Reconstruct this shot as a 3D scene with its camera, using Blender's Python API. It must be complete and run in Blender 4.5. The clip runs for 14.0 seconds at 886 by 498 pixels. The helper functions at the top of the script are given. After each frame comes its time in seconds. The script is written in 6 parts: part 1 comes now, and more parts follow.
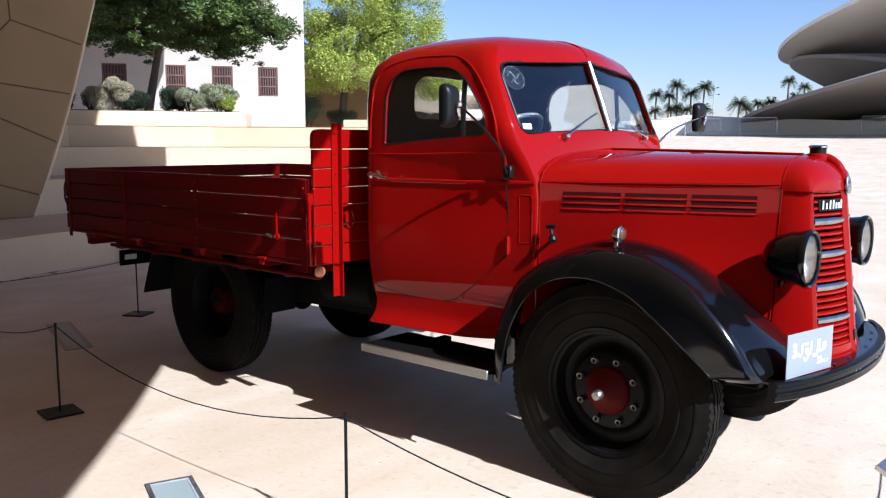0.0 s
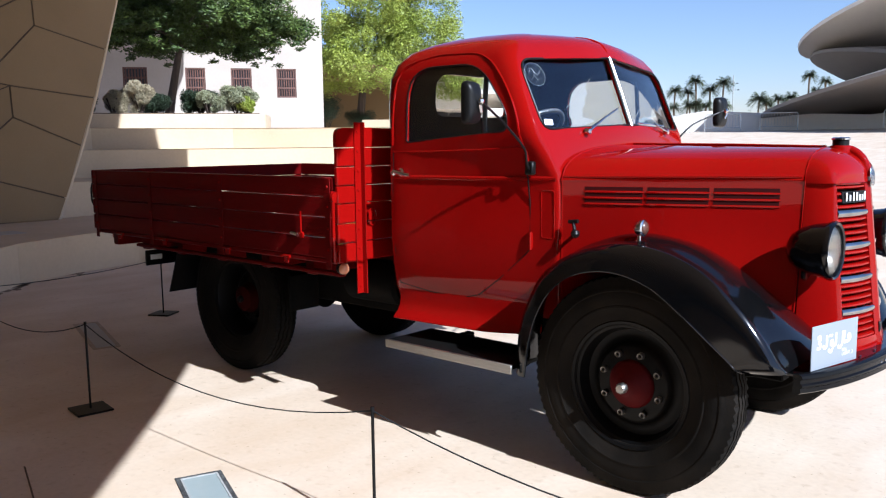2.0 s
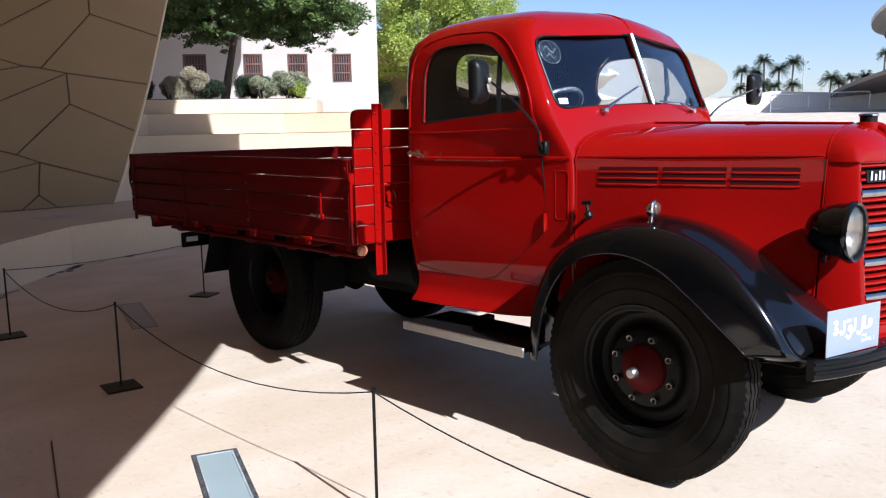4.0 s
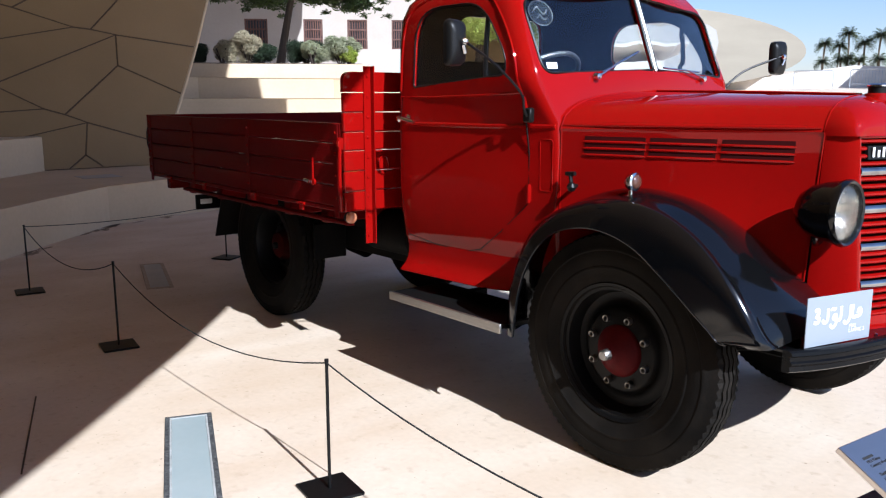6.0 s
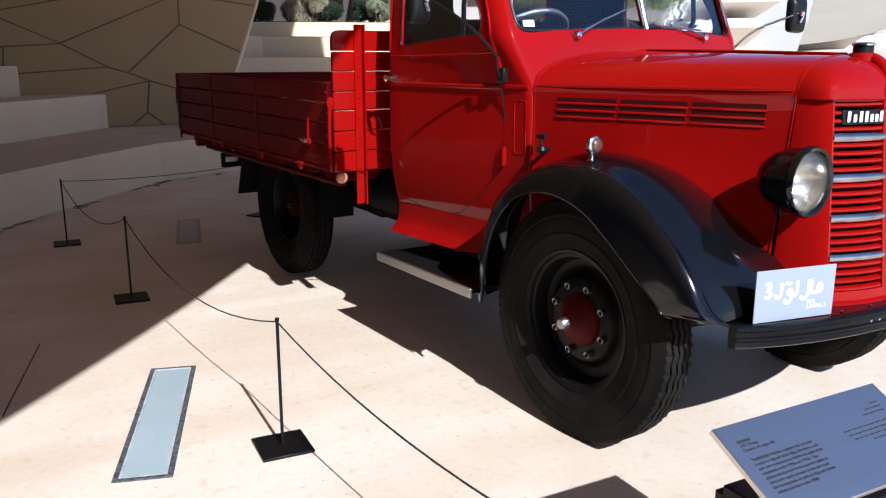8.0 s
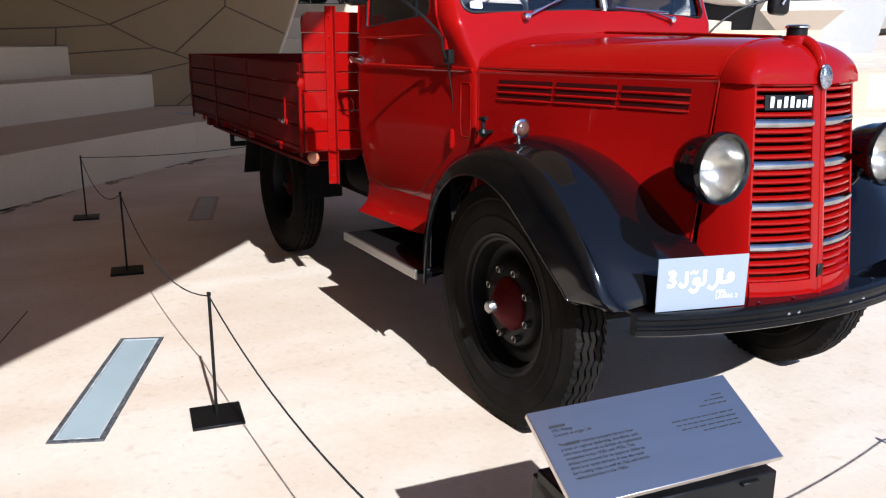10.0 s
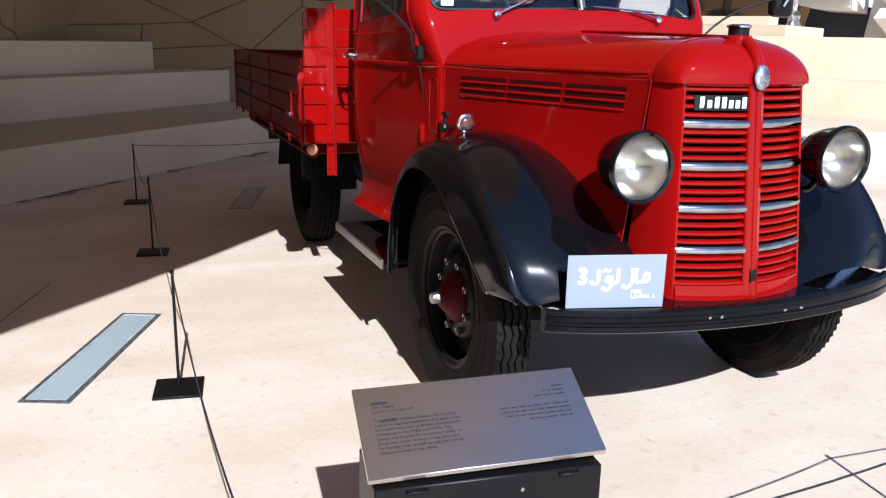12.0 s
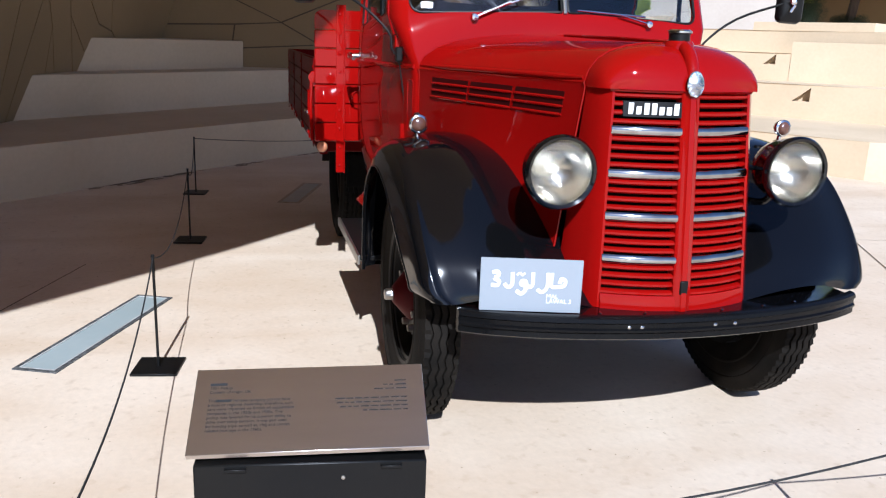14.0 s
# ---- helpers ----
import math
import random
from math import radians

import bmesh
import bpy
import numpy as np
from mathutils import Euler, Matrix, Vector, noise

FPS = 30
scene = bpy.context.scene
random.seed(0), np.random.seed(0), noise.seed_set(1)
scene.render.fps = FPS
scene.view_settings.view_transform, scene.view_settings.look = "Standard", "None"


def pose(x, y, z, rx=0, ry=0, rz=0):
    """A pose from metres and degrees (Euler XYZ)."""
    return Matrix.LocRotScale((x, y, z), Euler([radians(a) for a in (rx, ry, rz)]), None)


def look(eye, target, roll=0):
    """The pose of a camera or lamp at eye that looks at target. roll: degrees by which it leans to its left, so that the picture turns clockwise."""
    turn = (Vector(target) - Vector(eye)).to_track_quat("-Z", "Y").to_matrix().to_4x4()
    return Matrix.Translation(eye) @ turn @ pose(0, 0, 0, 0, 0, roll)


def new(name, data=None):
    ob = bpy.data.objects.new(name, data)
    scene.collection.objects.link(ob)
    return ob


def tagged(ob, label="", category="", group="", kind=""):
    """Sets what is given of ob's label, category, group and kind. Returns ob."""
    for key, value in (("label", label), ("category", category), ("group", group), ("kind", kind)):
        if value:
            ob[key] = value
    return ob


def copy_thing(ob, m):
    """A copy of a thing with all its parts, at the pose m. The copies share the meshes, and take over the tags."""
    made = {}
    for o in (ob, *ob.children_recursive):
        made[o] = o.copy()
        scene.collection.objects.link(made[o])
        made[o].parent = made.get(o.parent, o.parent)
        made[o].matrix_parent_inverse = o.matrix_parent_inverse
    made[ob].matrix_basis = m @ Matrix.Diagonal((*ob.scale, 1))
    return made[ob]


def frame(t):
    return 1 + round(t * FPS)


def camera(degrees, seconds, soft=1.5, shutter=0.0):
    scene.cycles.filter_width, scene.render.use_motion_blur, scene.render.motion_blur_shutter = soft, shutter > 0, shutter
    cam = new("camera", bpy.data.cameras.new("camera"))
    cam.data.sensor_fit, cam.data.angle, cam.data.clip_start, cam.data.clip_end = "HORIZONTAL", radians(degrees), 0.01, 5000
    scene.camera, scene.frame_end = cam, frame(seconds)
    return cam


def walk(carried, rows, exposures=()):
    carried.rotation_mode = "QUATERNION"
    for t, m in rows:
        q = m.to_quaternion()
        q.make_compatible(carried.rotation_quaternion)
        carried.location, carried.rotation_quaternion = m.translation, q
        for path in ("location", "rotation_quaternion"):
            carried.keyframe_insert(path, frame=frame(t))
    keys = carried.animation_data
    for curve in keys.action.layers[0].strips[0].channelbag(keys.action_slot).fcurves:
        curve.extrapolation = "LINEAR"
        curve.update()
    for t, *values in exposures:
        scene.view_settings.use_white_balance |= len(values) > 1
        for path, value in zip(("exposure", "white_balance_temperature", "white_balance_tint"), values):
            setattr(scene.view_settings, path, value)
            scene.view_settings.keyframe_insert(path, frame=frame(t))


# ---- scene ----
cam = camera(56.7, 14.0, 1.2)
PATH = [
    (0, (1.579, -3.638, 1.448), (0.293, -2.128, 1.191), 0.1),
    (0.5, (1.588, -3.626, 1.446), (0.285, -2.13, 1.191), 0.2),
    (1, (1.587, -3.652, 1.431), (0.279, -2.159, 1.182), 0.1),
    (1.5, (1.583, -3.667, 1.437), (0.271, -2.179, 1.183), -0.3),
    (2, (1.587, -3.678, 1.437), (0.267, -2.198, 1.179), -0.6),
    (2.5, (1.606, -3.686, 1.424), (0.27, -2.22, 1.165), -0.8),
    (3, (1.636, -3.653, 1.428), (0.276, -2.212, 1.159), -1.1),
    (5.5, (1.842, -3.239, 1.395), (0.34, -1.964, 1.054), -0.2),
    (6, (1.869, -3.15, 1.393), (0.351, -1.9, 1.029), 0.0),
    (6.5, (1.9, -3.06, 1.402), (0.3665, -1.839, 1.002), 0.0),
    (7, (1.943, -2.986, 1.4), (0.395, -1.79, 0.982), 0.0),
    (7.5, (2.035, -2.885, 1.408), (0.45, -1.748, 0.965), -0.2),
    (8, (2.114, -2.757, 1.394), (0.491, -1.68, 0.936), 0.1),
    (10.5, (2.479, -2.222, 1.39), (0.75, -1.344, 0.898), 0.5),
    (11, (2.569, -2.099, 1.371), (0.807, -1.284, 0.89), 0.8),
    (11.5, (2.637, -1.974, 1.368), (0.85, -1.217, 0.885), 1.0),
    (12, (2.687, -1.868, 1.372), (0.885, -1.154, 0.879), 1.3),
    (12.5, (2.734, -1.732, 1.356), (0.912, -1.068, 0.864), 1.9),
    (13, (2.76, -1.602, 1.356), (0.922, -0.991, 0.86), 2.3),
    (13.5, (2.818, -1.482, 1.387), (0.962, -0.938, 0.875), 2.1),
    (14, (2.904, -1.337, 1.385), (1.021, -0.876, 0.891), 2.1),
]
walk(cam, [(t, look(eye, target, roll)) for t, eye, target, roll in PATH], [(0, 0.82, 5450, 10), (8, 0.79, 5450, 10), (11, 0.78, 5450, 10), (12.5, 0.7, 5450, 10), (14, 0.61, 5450, 10)])

# ---- world, sun, exposure ----
SUN = Vector((0.792, -0.098, 0.6)).normalized()
world = bpy.data.worlds.new("sky")
scene.world = world
world.use_nodes = True
wn = world.node_tree.nodes
sky = wn.new("ShaderNodeTexSky")
sky.sky_type, sky.sun_disc = "NISHITA", False
sky.sun_elevation, sky.sun_rotation = math.asin(SUN.z), math.atan2(SUN.x, SUN.y)
sky.altitude, sky.air_density, sky.dust_density, sky.ozone_density = 0, 1.0, 0.35, 3.2
haze = wn.new("ShaderNodeMix")
haze.data_type, haze.blend_type = "RGBA", "MULTIPLY"
haze.inputs[0].default_value, haze.inputs[7].default_value = 1.0, (1.1, 0.985, 1.03, 1)
world.node_tree.links.new(sky.outputs[0], haze.inputs[6])
world.node_tree.links.new(haze.outputs[2], wn["Background"].inputs[0])
wn["Background"].inputs[1].default_value = 0.077
sun = new("sun", bpy.data.lights.new("sun", "SUN"))
sun.data.energy, sun.data.angle, sun.data.color = 5.3, radians(0.4), (1.0, 0.985, 0.965)
sun.matrix_world = look(SUN * 60, (0, 0, 0))


# ---- materials ----
def material(name, colour, rough=0.6, metal=0.0, second=None, scale=3.0, fine=60.0, bump=0.0, grain=0.06,
             coat=0.0, spec=0.5, alpha_glass=0.0, stretch=(1, 1, 1), rough_vary=0.0, island=0.0, coat_ior=1.4, coat_rough=0.025):
    """A surface with variation at two scales: broad patches between two colours, and fine grain with relief."""
    m = bpy.data.materials.new(name)
    m.use_nodes = True
    n, l = m.node_tree.nodes, m.node_tree.links
    b = n["Principled BSDF"]
    b.inputs["Roughness"].default_value, b.inputs["Metallic"].default_value = rough, metal
    b.inputs["Coat Weight"].default_value, b.inputs["Coat Roughness"].default_value = coat, coat_rough
    b.inputs["Coat IOR"].default_value = coat_ior
    b.inputs["Specular IOR Level"].default_value = spec
    b.inputs["Transmission Weight"].default_value = alpha_glass
    co = n.new("ShaderNodeTexCoord")
    mp = n.new("ShaderNodeMapping")
    mp.inputs["Scale"].default_value = stretch
    l.new(co.outputs["Object"], mp.inputs[0])
    broad, thin = n.new("ShaderNodeTexNoise"), n.new("ShaderNodeTexNoise")
    for node, sc, det in ((broad, scale, 5), (thin, fine, 3)):
        node.inputs["Scale"].default_value, node.inputs["Detail"].default_value = sc, det
        l.new(mp.outputs[0], node.inputs["Vector"])
    mix = n.new("ShaderNodeMix")
    mix.data_type = "RGBA"
    mix.inputs[6].default_value = (*colour, 1)
    mix.inputs[7].default_value = (*(second or [c * 0.82 for c in colour]), 1)
    ramp = n.new("ShaderNodeMapRange")
    ramp.inputs[1].default_value, ramp.inputs[2].default_value = 0.35, 0.68
    l.new(broad.outputs[0], ramp.inputs[0])
    l.new(ramp.outputs[0], mix.inputs[0])
    hsv = n.new("ShaderNodeHueSaturation")
    gr = n.new("ShaderNodeMapRange")
    gr.inputs[3].default_value, gr.inputs[4].default_value = 1 - grain, 1 + grain
    l.new(thin.outputs[0], gr.inputs[0])
    value = gr.outputs[0]
    if island:
        geo = n.new("ShaderNodeNewGeometry")
        isl = n.new("ShaderNodeMapRange")
        isl.inputs[3].default_value, isl.inputs[4].default_value = 1 - island, 1 + island
        l.new(geo.outputs["Random Per Island"], isl.inputs[0])
        mul = n.new("ShaderNodeMath")
        mul.operation = "MULTIPLY"
        l.new(isl.outputs[0], mul.inputs[0])
        l.new(value, mul.inputs[1])
        value = mul.outputs[0]
    l.new(value, hsv.inputs["Value"])
    l.new(mix.outputs[2], hsv.inputs["Color"])
    l.new(hsv.outputs[0], b.inputs["Base Color"])
    if rough_vary:
        rv = n.new("ShaderNodeMapRange")
        rv.inputs[3].default_value, rv.inputs[4].default_value = max(rough - rough_vary, 0.02), rough + rough_vary
        l.new(broad.outputs[0], rv.inputs[0])
        l.new(rv.outputs[0], b.inputs["Roughness"])
    if bump:
        bp = n.new("ShaderNodeBump")
        bp.inputs["Strength"].default_value, bp.inputs["Distance"].default_value = min(bump, 1.0), 0.01
        l.new(thin.outputs[0], bp.inputs["Height"])
        l.new(bp.outputs[0], b.inputs["Normal"])
    return m


RED = material("red_paint", (0.228, 0.0022, 0.0013), 0.35, second=(0.205, 0.002, 0.0012), scale=2.0, fine=140, grain=0.04, spec=0.0, coat=1.0, coat_ior=1.34)
# the red paint darkened to stand for shadow inside the louvres
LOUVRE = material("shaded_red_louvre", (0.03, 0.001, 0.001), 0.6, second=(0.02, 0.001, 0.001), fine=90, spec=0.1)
# painted bed boards: the truck's red, darkened in the colour for their shade
SHADED_RED_WOOD = material("shade_darkened_red_wood", (0.125, 0.0022, 0.0024), 0.5, second=(0.08, 0.0018, 0.002), scale=2.5, fine=50, grain=0.2, spec=0.05, coat=0.12, bump=0.15, stretch=(0.25, 1, 2), rough_vary=0.1)
BLACK = material("black_gloss_paint", (0.0022, 0.0023, 0.003), 0.4, second=(0.003, 0.003, 0.0032), fine=120, spec=0.0, coat=1.0, coat_ior=1.5, coat_rough=0.09)
MATT_BLACK = material("matt_black_metal", (0.004, 0.004, 0.0043), 0.42, second=(0.006, 0.0056, 0.005), fine=80, grain=0.2, bump=0.05, spec=0.22)
CHASSIS = material("dusty_black_chassis", (0.0035, 0.0035, 0.0035), 0.7, second=(0.008, 0.007, 0.006), scale=6, fine=90, grain=0.25, bump=0.1, spec=0.06)
WHEEL_BLACK = material("worn_black_wheel_paint", (0.0035, 0.0035, 0.0038), 0.42, second=(0.006, 0.0055, 0.005), scale=8, fine=90, grain=0.2, spec=0.14, bump=0.04)
RUBBER = material("tyre_rubber", (0.0035, 0.0032, 0.0029), 0.75, second=(0.0095, 0.0076, 0.006), scale=5, fine=120, grain=0.2, bump=0.1, spec=0.08)
# front tyres: dust and the light on their sidewalls, both in the colour
LIT_RUBBER = material("dusty_lit_tyre_rubber", (0.0055, 0.0048, 0.004), 0.75, second=(0.015, 0.012, 0.0092), scale=6, fine=120, grain=0.25, bump=0.1, spec=0.1)
BUMPER = material("satin_black_bumper_paint", (0.003, 0.003, 0.0035), 0.22, second=(0.005, 0.005, 0.005), scale=6, fine=90, grain=0.15, spec=0.14, bump=0.02)
# chrome with a darker base colour, standing for dark ground reflected in it
DARKENED_CHROME = material("darkened_chrome", (0.52, 0.51, 0.5), 0.08, 1.0, second=(0.34, 0.33, 0.32), scale=14, fine=90, bump=0.03, rough_vary=0.06)
CHROME = material("chrome", (0.6, 0.61, 0.62), 0.16, 1.0, second=(0.66, 0.66, 0.68), scale=9, fine=90, bump=0.03, rough_vary=0.06)
STEEL = material("brushed_steel_edge", (0.5, 0.49, 0.46), 0.38, 1.0, second=(0.38, 0.36, 0.33), scale=5, fine=120, grain=0.15, bump=0.05, stretch=(0.2, 1, 1))
GLASS = material("clear_glass", (0.92, 0.95, 0.96), 0.0, alpha_glass=1.0, second=(0.9, 0.94, 0.95), grain=0.0)
DOOR_GLASS = material("clear_door_glass", (0.92, 0.95, 0.96), 0.0, alpha_glass=1.0, second=(0.9, 0.94, 0.95), grain=0.0, spec=0.2)
STICKER = material("faded_grey_print", (0.075, 0.08, 0.083), 0.9, second=(0.04, 0.043, 0.045), fine=200, grain=0.3, spec=0.0)
STICKER_FILM = material("smoky_sticker_film", (0.004, 0.0045, 0.005), 0.9, second=(0.008, 0.009, 0.01), scale=30, fine=200, grain=0.2, spec=0.0)
EMBOSSED = material("embossed_chrome", (0.6, 0.6, 0.61), 0.2, 1.0, second=(0.2, 0.2, 0.21), scale=45, fine=130, bump=0.5, grain=0.2)
MIRROR = material("mirror_glass", (0.85, 0.86, 0.88), 0.02, 1.0, grain=0.0)
REFLECTOR = material("lamp_reflector", (0.66, 0.62, 0.55), 0.16, 1.0, fine=40, bump=0.1, grain=0.05)
AMBER = material("amber_lens", (0.5, 0.2, 0.1), 0.3, second=(0.42, 0.16, 0.08), fine=90, bump=0.2, coat=0.5)
RIBBED = material("ribbed_lamp_glass", (0.93, 0.93, 0.9), 0.03, alpha_glass=1.0, second=(0.9, 0.9, 0.86), grain=0.0, fine=55, stretch=(1, 1.6, 0.12))


def ribs(m, scale):
    """Pressed upright ribs in a glass."""
    n, l = m.node_tree.nodes, m.node_tree.links
    wave = n.new("ShaderNodeTexWave")
    wave.bands_direction = "Y"
    wave.inputs["Scale"].default_value, wave.inputs["Distortion"].default_value = scale, 0.3
    l.new(next(x for x in n if x.type == "TEX_COORD").outputs["Object"], wave.inputs["Vector"])
    bp = n.new("ShaderNodeBump")
    bp.inputs["Strength"].default_value, bp.inputs["Distance"].default_value = 0.16, 0.002
    l.new(wave.outputs["Fac"], bp.inputs["Height"])
    l.new(bp.outputs[0], n["Principled BSDF"].inputs["Normal"])


ribs(RIBBED, 52.0)
DIM_LENS = material("dull_red_lens", (0.1, 0.04, 0.025), 0.2, second=(0.07, 0.03, 0.02), fine=60, bump=0.3, coat=0.8)
RED_LENS = material("red_lens", (0.45, 0.03, 0.015), 0.25, fine=90, bump=0.1, coat=0.5)
WHITE = material("white_enamel", (0.82, 0.82, 0.8), 0.4, fine=60)
CARD = material("white_card", (0.25, 0.275, 0.303), 0.4, second=(0.24, 0.265, 0.293), fine=60, grain=0.02)
CAB_LINING = material("dark_cab_lining", (0.006, 0.006, 0.007), 0.8, second=(0.004, 0.004, 0.005), fine=70, bump=0.1, spec=0.06)
STEERING = material("worn_steering_rim", (0.05, 0.05, 0.052), 0.35, second=(0.03, 0.03, 0.032), scale=20, fine=90, grain=0.2)
LEATHER = material("dark_seat_leather", (0.011, 0.01, 0.01), 0.5, fine=90, bump=0.15, spec=0.15)
ALUMINIUM = material("anodised_aluminium", (0.7, 0.66, 0.63), 0.3, 1.0, second=(0.66, 0.62, 0.59), fine=160, grain=0.04, bump=0.02, stretch=(1, 8, 1))
INK = material("grey_ink", (0.035, 0.035, 0.037), 1.0, spec=0.0)
PLASTER = material("cream_plaster", (0.44, 0.385, 0.33), 0.9, second=(0.39, 0.335, 0.28), scale=0.6, fine=12, grain=0.06, bump=0.15)
TIER = material("cream_concrete_terrace", (0.555, 0.435, 0.29), 0.85, second=(0.485, 0.375, 0.243), scale=0.9, fine=22, grain=0.07, bump=0.15)
PANEL = material("sand_fibre_concrete_panel", (0.268, 0.179, 0.084), 0.8, second=(0.232, 0.153, 0.07), scale=0.7, fine=40, grain=0.05, bump=0.08)
JOINT = material("dark_panel_joint", (0.1, 0.067, 0.04), 0.9, fine=30, grain=0.15)
DIRT = material("dark_floor_dirt", (0.2, 0.15, 0.105), 0.95, second=(0.32, 0.24, 0.165), scale=14, fine=80, grain=0.3)
WHITEWASH = material("white_sunlit_concrete", (0.42, 0.4, 0.365), 0.85, second=(0.38, 0.36, 0.325), scale=0.3, fine=6, grain=0.05)
TAN_DISC = material("tan_disc_concrete", (0.35, 0.29, 0.2), 0.85, second=(0.31, 0.255, 0.175), scale=0.2, fine=4, grain=0.04)
# pale disc concrete with the shade of the undersides put into its colour
SHADED_DISC = material("shaded_disc_concrete", (0.25, 0.215, 0.185), 0.85, second=(0.2, 0.172, 0.15), scale=0.15, fine=3, grain=0.06)
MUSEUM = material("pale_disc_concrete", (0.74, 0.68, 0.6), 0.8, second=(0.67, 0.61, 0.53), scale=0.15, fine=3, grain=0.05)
SOIL = material("planting_soil", (0.09, 0.065, 0.045), 0.95, fine=25, grain=0.3, bump=0.5)
BARK = material("rough_bark", (0.07, 0.048, 0.034), 0.9, second=(0.045, 0.032, 0.024), scale=4, fine=20, grain=0.25, bump=0.6, stretch=(1, 1, 0.3))
PALM_BARK = material("palm_bark", (0.2, 0.15, 0.1), 0.9, fine=10, grain=0.3, bump=0.5)
LEAF_DARK = material("dark_tree_leaves", (0.032, 0.06, 0.008), 0.6, second=(0.085, 0.125, 0.018), scale=1.2, fine=8, island=0.45)
LEAF_LIGHT = material("bright_tree_leaves", (0.24, 0.3, 0.035), 0.55, second=(0.32, 0.36, 0.06), scale=1.0, fine=8, island=0.3)
LEAF_GREY = material("grey_green_shrub_leaves", (0.25, 0.265, 0.15), 0.65, second=(0.32, 0.325, 0.2), scale=2.0, fine=12, island=0.3)
LEAF_STRAW = material("straw_grey_shrub_leaves", (0.38, 0.32, 0.21), 0.65, second=(0.31, 0.275, 0.17), scale=3, fine=14, island=0.3)
# green leaves darkened in the colour for bushes standing in shade
LEAF_SHADE = material("shade_dark_shrub_leaves", (0.013, 0.026, 0.008), 0.6, second=(0.02, 0.04, 0.012), scale=2.0, fine=12, island=0.3)
PALM_LEAF = material("palm_fronds", (0.085, 0.115, 0.055), 0.6, second=(0.15, 0.17, 0.08), scale=0.3, fine=3, island=0.3)
SHUTTER = material("brown_shutter", (0.14, 0.068, 0.05), 0.6, second=(0.1, 0.048, 0.036), scale=3, fine=20, grain=0.2, stretch=(1, 1, 0.2))
ROPE = material("black_cord", (0.014, 0.014, 0.014), 0.8, fine=400, grain=0.3, bump=0.4)
FLOOR_GLASS = material("frosted_floor_glass", (0.31, 0.36, 0.35), 0.28, second=(0.35, 0.395, 0.385), scale=2, fine=30, grain=0.04, coat=0.3)
FLOOR_SEAL = material("grey_floor_seal", (0.42, 0.42, 0.4), 0.7, second=(0.3, 0.3, 0.28), scale=20, fine=90, grain=0.2)
DUSTY_FRAME = material("dusty_stone_frame", (0.34, 0.27, 0.19), 0.8, second=(0.42, 0.34, 0.25), scale=30, fine=150, grain=0.2, bump=0.1)
DUSTY_GLASS = material("dusty_floor_glass", (0.36, 0.35, 0.31), 0.6, second=(0.42, 0.39, 0.33), scale=5, fine=40, grain=0.08, coat=0.05)
FLOOR_FRAME = material("stone_chip_frame", (0.025, 0.025, 0.026), 0.7, second=(0.11, 0.11, 0.105), scale=60, fine=150, grain=0.4, bump=0.2)
GALV = material("galvanised_rail", (0.55, 0.56, 0.57), 0.4, 0.8, fine=30)
DARK_FRONT = material("dark_glazed_front", (0.03, 0.035, 0.045), 0.3, fine=6)
FOIL = material("silver_foil_wrap", (0.6, 0.62, 0.63), 0.35, 0.9, second=(0.4, 0.42, 0.43), scale=8, fine=25, bump=1.0, grain=0.15)
# hub red with the deep shade under the bed put into its colour
SHADED_HUB_RED = material("shaded_dark_red_hub_paint", (0.035, 0.002, 0.002), 0.7, second=(0.02, 0.0025, 0.002), scale=12, fine=90, grain=0.2, spec=0.05)
WOVEN_RED = material("dark_red_hub_paint", (0.09, 0.003, 0.004), 0.55, second=(0.06, 0.003, 0.004), scale=12, fine=90, grain=0.2, spec=0.12)


